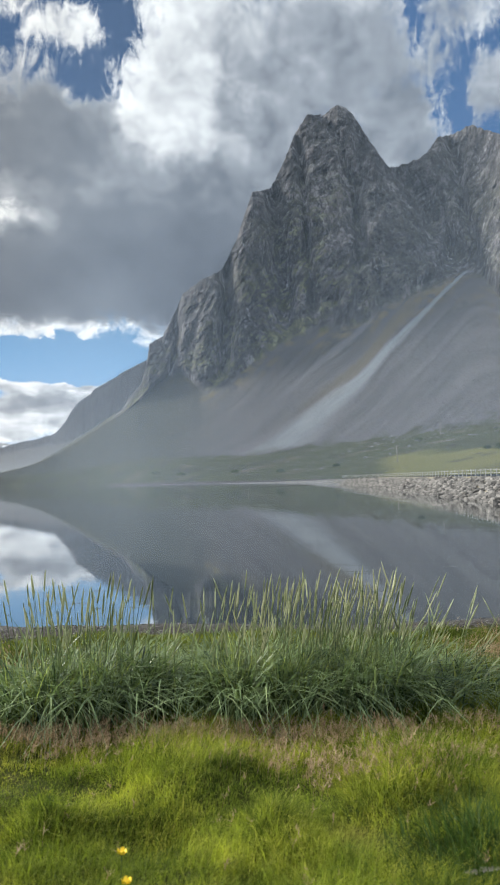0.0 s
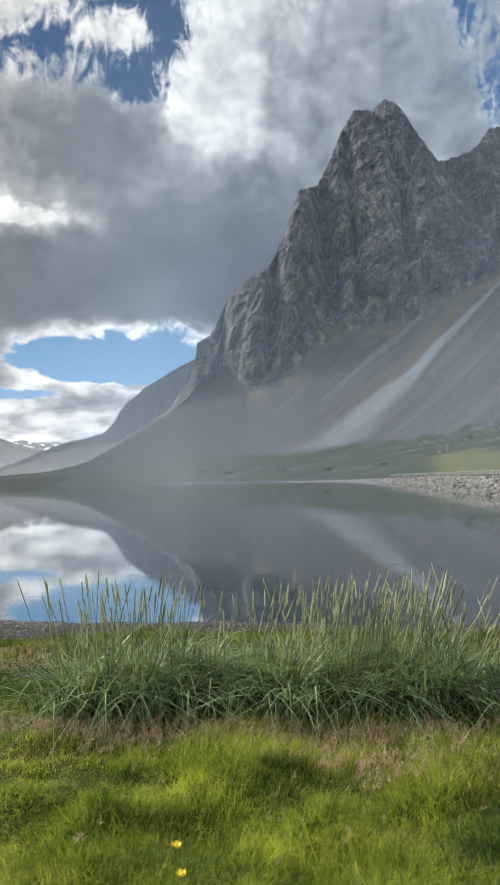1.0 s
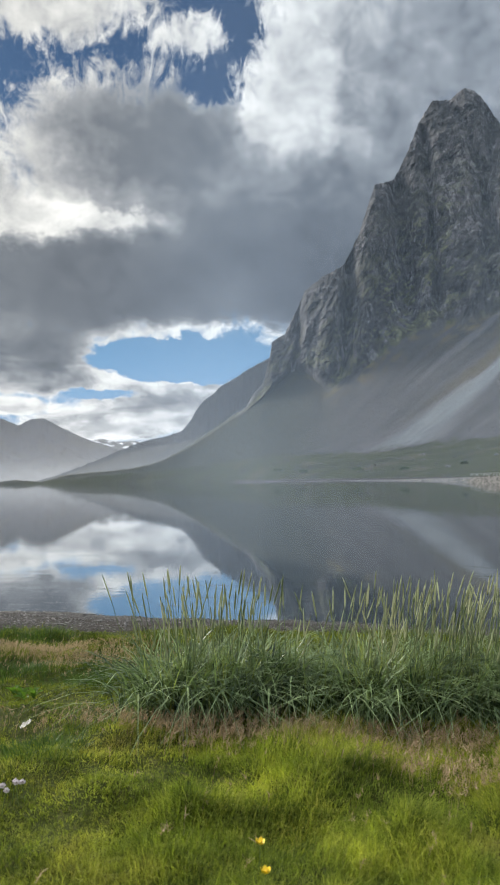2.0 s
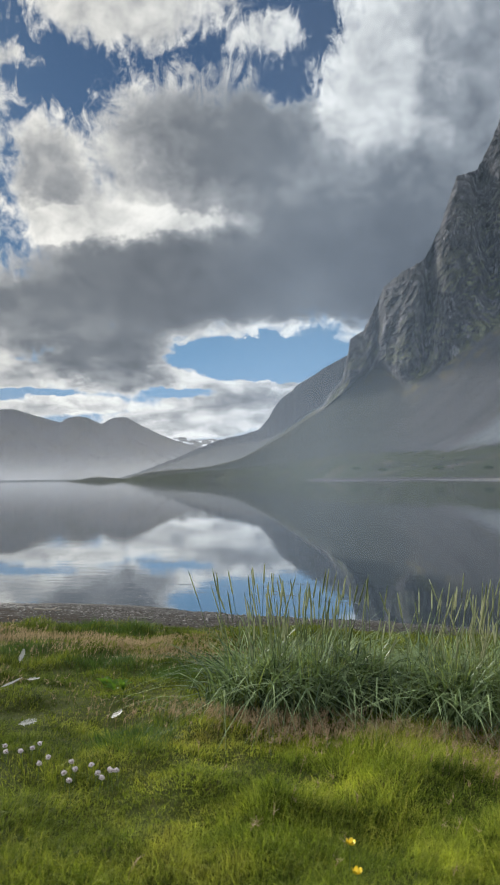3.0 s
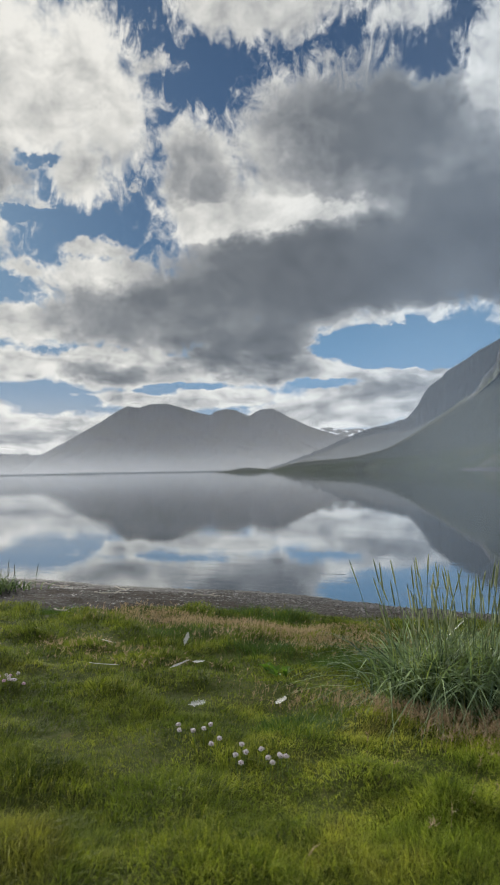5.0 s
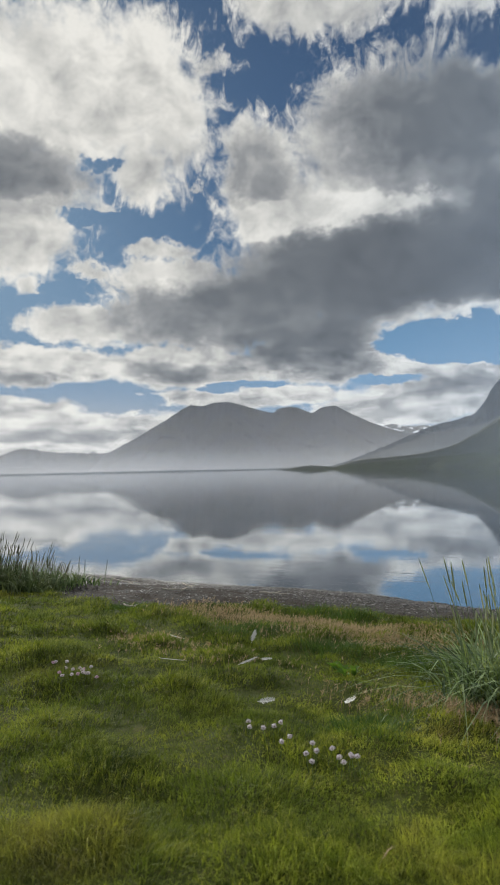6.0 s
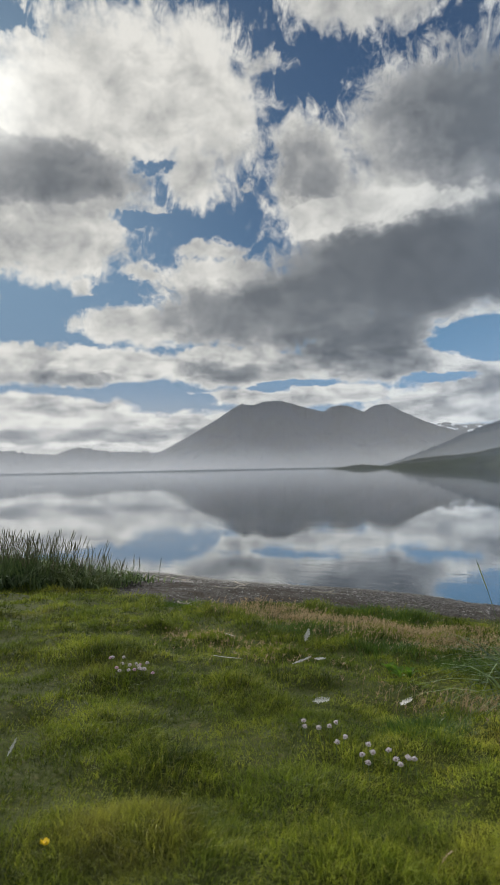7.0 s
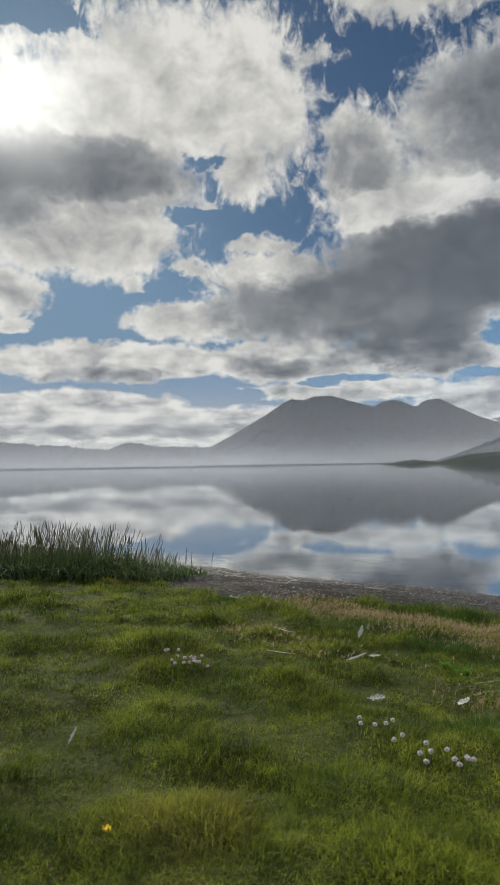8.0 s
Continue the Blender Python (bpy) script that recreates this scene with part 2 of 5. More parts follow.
def blade_material(name, dark, light, dry, patch=0.25, dryness=0.35, through_light=0.45, rough=0.5, lush_bright=False, shine=0.12):
    """Grass: its colour drifts in patches and from blade to blade; light comes through it."""
    m, k, out = material(name)
    g = k.add("ShaderNodeNewGeometry")
    p = g.outputs["Position"]
    one = g.outputs["Random Per Island"]
    c = k.mix(k.math("MULTIPLY_ADD", one, 0.75, k.math("ADD", k.math("MULTIPLY_ADD", k.noise(p, 2.4, 5.0, 0.62), 1.7, -0.85), k.math("MULTIPLY_ADD", k.noise(p, 11.0, 3.0, 0.6), 1.3, -0.55)), clamp=True), dark, light)
    spots = k.ramp(k.noise(p, patch * 4, 4.0, 0.6), 0.52, 0.72)
    c = k.mix(k.math("MULTIPLY", k.math("ADD", spots, k.ramp(one, 0.86, 0.93), clamp=True), dryness), c, dry)
    if lush_bright:
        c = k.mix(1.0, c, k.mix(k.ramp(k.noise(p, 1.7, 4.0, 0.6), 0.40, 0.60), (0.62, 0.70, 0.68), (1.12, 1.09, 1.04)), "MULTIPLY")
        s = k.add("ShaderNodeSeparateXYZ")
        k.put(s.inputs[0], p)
        # Sunlight and lusher growth put into colour: brighter near right, duller elsewhere.
        bright_zone = k.ramp(k.math("ADD", s.outputs[0], k.math("MULTIPLY_ADD", k.noise(p, 0.7, 3.0), 2.4, -1.2)), -3.2, -0.5)
        bright_zone = k.math("MULTIPLY", bright_zone, k.ramp(s.outputs[1], 5.2, 4.2))
        c = k.mix(bright_zone, k.mix(1.0, c, (0.78, 0.79, 0.82), "MULTIPLY"), k.mix(1.0, c, (1.55, 1.48, 1.44), "MULTIPLY"))
    b = k.add("ShaderNodeBsdfPrincipled")
    k.put(b.inputs["Base Color"], c)
    b.inputs["Roughness"].default_value = rough
    b.inputs["Specular IOR Level"].default_value = shine
    t = k.add("ShaderNodeBsdfTranslucent")
    k.put(t.inputs["Color"], k.mix(1.0, c, (1.25, 1.3, 0.75), "MULTIPLY"))
    s = k.add("ShaderNodeMixShader")
    s.inputs[0].default_value = through_light
    k.put(s.inputs[1], b.outputs[0]), k.put(s.inputs[2], t.outputs[0])
    k.put(out.inputs["Surface"], s.outputs[0])
    return m


def plain(name, color, rough=0.7, grain=30.0, vary=0.25, bump=0.3, **more):
    """A plain matter with a little grain and unevenness."""
    m, k, out = material(name)
    p = k.add("ShaderNodeTexCoord").outputs["Object"]
    n = k.noise(p, grain, 5.0)
    c = k.mix(n, tuple(v * (1 - vary) for v in color), tuple(min(1, v * (1 + vary)) for v in color))
    principled(k, out, c, rough, k.noise(p, grain * 3, 3.0), bump, 0.01, **more)
    return m


def stone_material(name, dark, light, rough=0.88):
    """Broken stone: each one of its own grey, with stains and grain."""
    m, k, out = material(name)
    g = k.add("ShaderNodeNewGeometry")
    one = k.math("FRACT", k.math("ADD", g.outputs["Random Per Island"], k.add("ShaderNodeObjectInfo").outputs["Random"]))
    p = k.add("ShaderNodeTexCoord").outputs["Object"]
    n = k.noise(p, 3.0, 5.0, 0.65)
    c = k.mix(k.math("MULTIPLY_ADD", n, 0.6, k.math("MULTIPLY_ADD", one, 0.9, -0.3), clamp=True), dark, light)
    principled(k, out, c, rough, k.noise(p, 12.0, 4.0), 0.5, 0.03)
    return m


def water_material():
    m, k, out = material("lake_water")
    p = place_of(k)
    swell = k.noise(k.mapped(p, (0.25, 0.6, 1)), 1.0, 3.0, 0.5)
    ripple = k.noise(k.mapped(p, (1.6, 4.0, 1)), 1.0, 3.0, 0.6)
    patches = k.ramp(k.noise(k.mapped(p, (0.035, 0.16, 1)), 1.0, 4.0, 0.6), 0.45, 0.7)
    flecks = k.ramp(k.noise(k.mapped(p, (0.7, 4.5, 1)), 1.0, 5.0, 0.6), 0.62, 0.68)
    swell = k.math("ADD", swell, k.math("MULTIPLY", flecks, 0.8))
    h = k.math("ADD", k.math("MULTIPLY", swell, 0.35), k.math("MULTIPLY", ripple, k.math("MULTIPLY_ADD", patches, 0.26, 0.08)))
    rough = k.math("MULTIPLY_ADD", patches, 0.045, 0.02)
    b = principled(k, out, (0.012, 0.016, 0.016), rough, h, 0.11, 0.05, IOR=1.42)
    gloss = k.add("ShaderNodeBsdfGlossy")
    gloss.inputs["Color"].default_value = (0.86, 0.88, 0.90, 1)
    k.put(gloss.inputs["Roughness"], rough)
    k.put(gloss.inputs["Normal"], b.inputs["Normal"].links[0].from_socket)
    sheen = k.add("ShaderNodeMixShader")
    sheen.inputs[0].default_value = 0.52
    k.put(sheen.inputs[1], b.outputs[0]), k.put(sheen.inputs[2], gloss.outputs[0])
    k.put(out.inputs["Surface"], sheen.outputs[0])
    return m


def rock_material():
    """Cliff, scree and meadow of the mountain, by the slope's own coordinates (u: bearing, v: height up the slope)."""
    m, k, out = material("mountain_rock_and_scree")
    g = k.add("ShaderNodeNewGeometry")
    p = g.outputs["Position"]
    uv = k.add("ShaderNodeSeparateXYZ")
    k.put(uv.inputs[0], k.add("ShaderNodeUVMap", uv_map="slope").outputs[0])
    u, v = uv.outputs[0], uv.outputs[1]
    up = k.add("ShaderNodeSeparateXYZ")
    k.put(up.inputs[0], g.outputs["Normal"])
    n_big = k.noise(p, 0.012, 5.0, 0.6)
    n_mid = k.noise(p, 0.05, 6.0, 0.65)
    n_fine = k.noise(p, 0.35, 5.0, 0.7)
    crack = k.noise(k.mapped(p, (0.07, 0.07, 0.020), (0, 0.25, 0)), 1.0, 9.0, 0.72, 0.15)
    # cliff
    rock = k.mix(k.ramp(crack, 0.38, 0.66), (0.070, 0.071, 0.076), (0.215, 0.208, 0.218))
    fissure = k.noise(k.mapped(p, (0.26, 0.26, 0.07), (0, 0.2, 0)), 1.0, 7.0, 0.72, 0.1)
    rock = k.mix(k.math("MULTIPLY", k.ramp(fissure, 0.55, 0.42), 0.7), rock, (0.058, 0.060, 0.066))
    rock = k.mix(k.math("MULTIPLY", k.ramp(n_big, 0.45, 0.62), 0.3), rock, (0.090, 0.086, 0.080))
    pale = k.math("MULTIPLY", k.math("MULTIPLY", k.ramp(u, -9.0, -6.5), k.ramp(u, -2.8, -4.6)), k.math("MULTIPLY", k.ramp(v, 0.60, 0.68), k.ramp(v, 0.88, 0.80)))
    rock = k.mix(k.math("MULTIPLY", pale, k.ramp(crack, 0.40, 0.58)), rock, (0.31, 0.29, 0.30))
    moss = k.math("MULTIPLY", k.ramp(up.outputs[2], 0.05, 0.45), k.ramp(k.math("ADD", n_mid, k.math("MULTIPLY_ADD", n_big, 0.8, -0.4)), 0.40, 0.58))
    moss = k.math("MULTIPLY", moss, k.math("MULTIPLY", k.ramp(v, 0.95, 0.60), k.ramp(u, -10.0, -5.0, 0.30, 1.0)))
    chip = k.noise(k.mapped(p, (0.55, 0.55, 0.22), (0, 0.3, 0)), 1.0, 6.0, 0.75, 0.2)
    rock = k.mix(k.math("MULTIPLY", k.ramp(chip, 0.56, 0.70), 0.42), rock, (0.30, 0.295, 0.305))
    rock = k.mix(k.math("MULTIPLY", k.ramp(chip, 0.48, 0.36), 0.7), rock, (0.040, 0.042, 0.046))
    rock = k.mix(k.math("MULTIPLY", moss, 0.75), rock, k.mix(n_fine, (0.085, 0.098, 0.046), (0.205, 0.210, 0.110)))
    # blocks and joints of the broken face
    skew = k.vec("ADD", k.mapped(p, (1, 1, 0.34), (0, 0.22, 0)), k.vec("MULTIPLY_ADD", k.noise(p, 0.04, 4.0, color=True), (24, 24, 24), (-12, -12, -12)))
    for scale, cut in ((0.055, 0.55), (0.16, 0.5)):
        cells = k.add("ShaderNodeTexVoronoi")
        k.put(cells.inputs["Vector"], skew)
        cells.inputs["Scale"].default_value = scale
        hue = k.add("ShaderNodeSeparateColor")
        k.put(hue.inputs[0], cells.outputs["Color"])
        rock = k.mix(cut, rock, k.mix(1.0, rock, k.mix(hue.outputs[0], (0.45, 0.45, 0.47), (1.65, 1.63, 1.60)), "MULTIPLY"))
        seam = k.add("ShaderNodeTexVoronoi", feature="DISTANCE_TO_EDGE")
        k.put(seam.inputs["Vector"], skew)
        seam.inputs["Scale"].default_value = scale
        rock = k.mix(k.ramp(seam.outputs["Distance"], 0.11, 0.0, 0.0, 0.6), rock, (0.042, 0.043, 0.046))
    # scree, in streaks down the fall line
    fall = k.math("SUBTRACT", 0.5, v)
    run = k.math("ADD", u, k.math("MULTIPLY", fall, -44.0))
    line = k.add("ShaderNodeCombineXYZ")
    k.put(line.inputs[0], k.math("MULTIPLY", run, 1.0)), k.put(line.inputs[1], k.math("MULTIPLY", v, 7.0))
    streak = k.noise(line.outputs[0], 0.7, 3.0, 0.6, 0.3)
    scree = k.mix(k.ramp(streak, 0.35, 0.66), (0.076, 0.078, 0.082), (0.108, 0.108, 0.112))
    scree = k.mix(k.math("MULTIPLY", k.ramp(n_mid, 0.45, 0.65), 0.5), scree, (0.095, 0.092, 0.10))
    scree = k.mix(k.math("MULTIPLY", k.ramp(n_fine, 0.5, 0.75), 0.55), scree, (0.155, 0.150, 0.158))
    tan_patch = k.math("MULTIPLY", k.ramp(streak, 0.60, 0.42), k.math("MULTIPLY", k.ramp(v, 0.40, 0.5), k.ramp(n_mid, 0.4, 0.6)))
    scree = k.mix(k.math("MULTIPLY", tan_patch, 0.75), scree, (0.20, 0.17, 0.10))
    scree = k.mix(k.math("MULTIPLY", k.ramp(u, 1.0, 9.0), 0.8), scree, (0.048, 0.054, 0.040))
    blocks = k.add("ShaderNodeTexVoronoi")
    k.put(blocks.inputs["Vector"], p)
    blocks.inputs["Scale"].default_value = 0.24
    pick = k.add("ShaderNodeSeparateColor")
    k.put(pick.inputs[0], blocks.outputs["Color"])
    block = k.math("MULTIPLY", k.ramp(blocks.outputs["Distance"], 0.34, 0.22), k.ramp(k.math("ADD", pick.outputs[0], k.math("MULTIPLY_ADD", n_mid, 1.2, -0.6)), 0.72, 0.80))
    scree = k.mix(k.math("MULTIPLY", block, k.ramp(u, 8.0, 0.0, 0.2, 0.75)), scree, k.mix(pick.outputs[1], (0.045, 0.046, 0.05), (0.20, 0.197, 0.20)))
    side = k.math("MULTIPLY", k.ramp(k.math("ABSOLUTE", k.math("SUBTRACT", k.math("ADD", run, k.math("MULTIPLY_ADD", n_mid, 1.2, -0.6)), -9.0)), 0.9, 0.2), k.ramp(v, 0.28, 0.46))
    scree = k.mix(k.math("MULTIPLY", side, 0.45), scree, (0.21, 0.215, 0.23))
    brown = k.math("MULTIPLY", k.ramp(k.math("ABSOLUTE", k.math("SUBTRACT", k.math("ADD", run, k.math("MULTIPLY_ADD", n_mid, 2.0, -1.0)), -13.4)), 1.6, 0.4), k.ramp(v, 0.20, 0.42))
    scree = k.mix(k.math("MULTIPLY", brown, 0.5), scree, (0.15, 0.128, 0.075))
    # the pale chute of fresh stones: narrow at its head, wide at its foot
    wide = k.math("MULTIPLY_ADD", k.math("POWER", k.math("MAXIMUM", fall, 0.0), 1.35), 14.5, 0.42)
    grainy = k.noise(line.outputs[0], 2.6, 6.0, 0.7)
    off = k.math("ABSOLUTE", k.math("SUBTRACT", run, k.math("MULTIPLY_ADD", k.math("MULTIPLY", fall, k.math("SUBTRACT", 0.36, fall)), 42.0, -16.4)))
    chute = k.ramp(k.math("DIVIDE", k.math("ADD", off, k.math("MULTIPLY_ADD", grainy, 3.0, -1.5)), wide), 1.0, 0.25)
    chute = k.math("MULTIPLY", chute, k.math("MULTIPLY", k.ramp(v, 0.135, 0.19), k.ramp(v, 0.515, 0.50)))
    scree = k.mix(k.math("MULTIPLY", chute, k.math("MULTIPLY", k.ramp(v, 0.16, 0.44, 0.62, 1.0), k.math("MULTIPLY_ADD", grainy, 2.2, -0.4, clamp=True))), scree, (0.27, 0.30, 0.33))
    # meadow and heath at the foot
    green = k.mix(n_mid, (0.022, 0.029, 0.013), (0.064, 0.072, 0.029))
    green = k.mix(k.math("MULTIPLY", k.ramp(k.noise(p, 0.03, 5.0, 0.65), 0.52, 0.66), 0.6), green, (0.12, 0.108, 0.08))
    green = k.mix(k.math("MULTIPLY", k.ramp(n_fine, 0.56, 0.68), 0.7), green, (0.17, 0.165, 0.16))
    field = k.math("MULTIPLY", k.ramp(u, -8.5, -11.0), k.ramp(k.math("ADD", v, k.math("MULTIPLY", n_big, 0.05)), 0.080, 0.066))
    green = k.mix(field, green, k.mix(n_mid, (0.090, 0.100, 0.032), (0.165, 0.155, 0.055)))
    # Darker towards the left: the backlit spit's shade is put into its colour.
    green = k.mix(k.ramp(u, 6.0, 16.0, 0.0, 0.65), green, (0.034, 0.040, 0.024))
    rubble = k.math("MULTIPLY", k.ramp(k.noise(p, 0.022, 4.0, 0.6), 0.50, 0.58), k.ramp(n_fine, 0.42, 0.60))
    green = k.mix(k.math("MULTIPLY", rubble, 0.8), green, (0.030, 0.031, 0.030))
    edge = k.math("ADD", v, k.math("MULTIPLY_ADD", n_mid, 0.16, -0.08))
    c = k.mix(k.ramp(edge, 0.13, 0.175), green, scree)
    edge = k.math("ADD", v, k.math("MULTIPLY_ADD", n_mid, 0.05, -0.025))
    c = k.mix(k.math("MULTIPLY", k.ramp(edge, 0.495, 0.512), k.ramp(u, 12.5, 10.8)), c, rock)
    h = k.math("ADD", k.math("ADD", crack, k.math("MULTIPLY", fissure, 0.5)), k.math("ADD", k.math("MULTIPLY", n_fine, 0.2), k.math("MULTIPLY", chip, 0.25)))
    principled(k, out, c, 0.95, h, 0.9, 5.0, Specular_IOR_Level=0.04)
    return m


def hill_material(name, rock, grass, snow=False, apron=None):
    m, k, out = material(name)
    g = k.add("ShaderNodeNewGeometry")
    p = g.outputs["Position"]
    up = k.add("ShaderNodeSeparateXYZ")
    k.put(up.inputs[0], g.outputs["Normal"])
    n = k.noise(p, 0.006, 6.0, 0.65)
    c = k.mix(k.ramp(n, 0.35, 0.65), rock, tuple(v * 1.6 for v in rock))
    c = k.mix(k.math("MULTIPLY", k.ramp(up.outputs[2], 0.55, 0.9), k.ramp(n, 0.6, 0.4)), c, grass)
    if apron:
        rise = k.add("ShaderNodeAttribute", attribute_name="rise").outputs["Fac"]
        bands = k.noise(k.mapped(p, (0.020, 0.020, 0.011), (0, 0.3, 0)), 1.0, 7.0, 0.7, 1.0)
        c = k.mix(k.ramp(bands, 0.42, 0.62), c, tuple(v * 1.7 for v in rock))
        c = k.mix(k.ramp(k.math("ADD", rise, k.math("MULTIPLY_ADD", bands, 0.12, -0.06)), 0.72, 0.69), c, apron)
    if snow:
        c = k.mix(k.ramp(k.noise(p, 0.012, 5.0, 0.6), 0.5, 0.56), c, (0.8, 0.82, 0.86))
    principled(k, out, c, 1.0, n, 0.5, 8.0, Specular_IOR_Level=0.0)
    return m


def ground_material():
    """Turf near by, a band of wet gravel along the shore."""
    m, k, out = material("turf_and_gravel")
    p = place_of(k)
    s = k.add("ShaderNodeSeparateXYZ")
    k.put(s.inputs[0], p)
    n1 = k.noise(p, 0.9, 5.0, 0.6)
    n2 = k.noise(p, 14.0, 5.0, 0.7)
    turf = k.mix(n1, (0.024, 0.033, 0.009), (0.060, 0.070, 0.016))
    turf = k.mix(k.math("MULTIPLY", k.ramp(n2, 0.5, 0.7), 0.5), turf, (0.110, 0.095, 0.038))
    cell = k.add("ShaderNodeTexVoronoi")
    k.put(cell.inputs["Vector"], p)
    cell.inputs["Scale"].default_value = 30.0
    grit = k.mix(cell.outputs["Color"], (0.008, 0.008, 0.008), (0.105, 0.100, 0.094))
    grit = k.mix(k.ramp(n2, 0.35, 0.6), (0.035, 0.030, 0.025), grit)
    wrack = k.ramp(k.noise(k.mapped(p, (0.8, 3.2, 1)), 1.0, 6.0, 0.68), 0.48, 0.60)
    grit = k.mix(k.math("MULTIPLY", wrack, 0.75), grit, (0.028, 0.021, 0.015))
    strand = k.add("ShaderNodeAttribute", attribute_name="strand").outputs["Fac"]
    beach = k.ramp(k.math("ADD", strand, k.math("MULTIPLY_ADD", n1, 0.5, -0.25)), -0.05, 0.15)
    c = k.mix(beach, turf, grit)
    wet = k.ramp(s.outputs[2], -0.62, -0.74)
    rough = k.math("MULTIPLY_ADD", wet, -0.30, 0.95)
    h = k.math("ADD", n2, k.math("MULTIPLY", k.math("MULTIPLY", cell.outputs["Distance"], -1.0), beach))
    principled(k, out, c, rough, h, 0.7, 0.03, Specular_IOR_Level=k.math("MULTIPLY_ADD", wet, 0.2, 0.06))
    return m


M_WATER, M_ROCK, M_GROUND = water_material(), rock_material(), ground_material()
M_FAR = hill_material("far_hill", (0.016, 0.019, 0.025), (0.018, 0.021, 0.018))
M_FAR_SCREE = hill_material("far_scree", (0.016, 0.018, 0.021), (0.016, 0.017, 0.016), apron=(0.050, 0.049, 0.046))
M_SNOW = hill_material("far_snowy_hill", (0.07, 0.075, 0.08), (0.08, 0.08, 0.08), True)
M_TURF = blade_material("turf_blades", (0.030, 0.050, 0.010), (0.280, 0.325, 0.050), (0.30, 0.235, 0.095), dryness=0.32, through_light=0.40, lush_bright=True, shine=0.05, rough=0.6)
M_DRY = blade_material("dry_grass_blades", (0.28, 0.195, 0.120), (0.46, 0.345, 0.225), (0.42, 0.28, 0.19), dryness=0.4, through_light=0.15)
M_LYME = blade_material("lyme_grass_leaves", (0.018, 0.042, 0.020), (0.36, 0.42, 0.15), (0.48, 0.44, 0.22), dryness=0.25, through_light=0.5, rough=0.5, shine=0.08)
M_GLAUCOUS = blade_material("blue_green_leaves", (0.008, 0.030, 0.014), (0.30, 0.40, 0.19), (0.46, 0.44, 0.27), dryness=0.15, through_light=0.25, rough=0.40, shine=0.30)
# Darker copies of the lyme colours: backlit shade put into leaves and ears.
M_LYME_BACKLIT = blade_material("backlit_lyme_leaves", (0.024, 0.046, 0.022), (0.15, 0.21, 0.095), (0.26, 0.24, 0.13), dryness=0.25, through_light=0.25, shine=0.03, rough=0.7)
M_EAR_BACKLIT = blade_material("backlit_lyme_ears", (0.07, 0.07, 0.04), (0.18, 0.17, 0.10), (0.2, 0.18, 0.1), dryness=0.3, through_light=0.1, shine=0.03)
M_STALK = blade_material("lyme_grass_stalks", (0.09, 0.13, 0.06), (0.27, 0.33, 0.16), (0.40, 0.36, 0.20), dryness=0.3, through_light=0.2)
M_SPIKE = blade_material("lyme_grass_spikes", (0.11, 0.14, 0.06), (0.54, 0.56, 0.34), (0.58, 0.52, 0.34), dryness=0.4, through_light=0.15)
M_STONE = stone_material("grey_stone", (0.035, 0.035, 0.036), (0.26, 0.25, 0.235))
M_FALLEN = stone_material("fallen_rock", (0.060, 0.062, 0.064), (0.16, 0.158, 0.155))
M_PEBBLE = stone_material("wet_pebble", (0.010, 0.010, 0.010), (0.16, 0.15, 0.145), 0.48)
M_PETAL = plain("pale_pink_petal", (0.66, 0.58, 0.61), 0.6, 90.0, 0.35)
M_PINK = plain("pink_petal", (0.62, 0.40, 0.50), 0.6, 90.0, 0.15)
M_YELLOW = plain("yellow_petal", (0.85, 0.62, 0.02), 0.4, 60.0, 0.08)
M_STEM = plain("green_stem", (0.10, 0.15, 0.04), 0.6, 60.0, 0.2)
M_FEATHER = plain("white_feather", (0.54, 0.53, 0.51), 0.7, 120.0, 0.06)
M_STEEL = plain("galvanised_steel", (0.26, 0.27, 0.27), 0.7, 20.0, 0.15, Metallic=0.3)
M_POLE = plain("weathered_wood", (0.22, 0.19, 0.16), 0.8, 12.0, 0.25)
M_GRAVEL = plain("pale_road_gravel", (0.22, 0.195, 0.13), 0.95, 2.0, 0.3)


def haze_sheet_material(name, low, high, top, density, tint, ends=None):
    """Haze put on a see-through sheet that scatters the daylight: thick over the water, fading upwards."""
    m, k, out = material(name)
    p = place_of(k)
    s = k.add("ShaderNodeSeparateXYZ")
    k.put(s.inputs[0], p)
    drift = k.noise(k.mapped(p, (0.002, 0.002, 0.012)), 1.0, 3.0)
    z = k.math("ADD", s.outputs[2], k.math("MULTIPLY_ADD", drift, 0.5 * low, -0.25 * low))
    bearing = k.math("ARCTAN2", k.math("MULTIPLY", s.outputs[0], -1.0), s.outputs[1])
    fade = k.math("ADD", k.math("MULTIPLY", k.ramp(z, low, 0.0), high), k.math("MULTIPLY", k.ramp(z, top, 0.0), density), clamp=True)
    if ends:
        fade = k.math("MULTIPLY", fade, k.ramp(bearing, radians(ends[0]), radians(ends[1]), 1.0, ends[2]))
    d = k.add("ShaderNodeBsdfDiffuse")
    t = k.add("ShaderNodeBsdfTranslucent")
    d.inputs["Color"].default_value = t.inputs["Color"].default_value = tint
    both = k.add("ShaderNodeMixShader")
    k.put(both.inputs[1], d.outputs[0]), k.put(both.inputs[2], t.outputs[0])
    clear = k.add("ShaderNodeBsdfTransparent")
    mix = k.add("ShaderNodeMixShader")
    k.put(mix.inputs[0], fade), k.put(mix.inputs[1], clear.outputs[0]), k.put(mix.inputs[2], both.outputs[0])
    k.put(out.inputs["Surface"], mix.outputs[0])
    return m


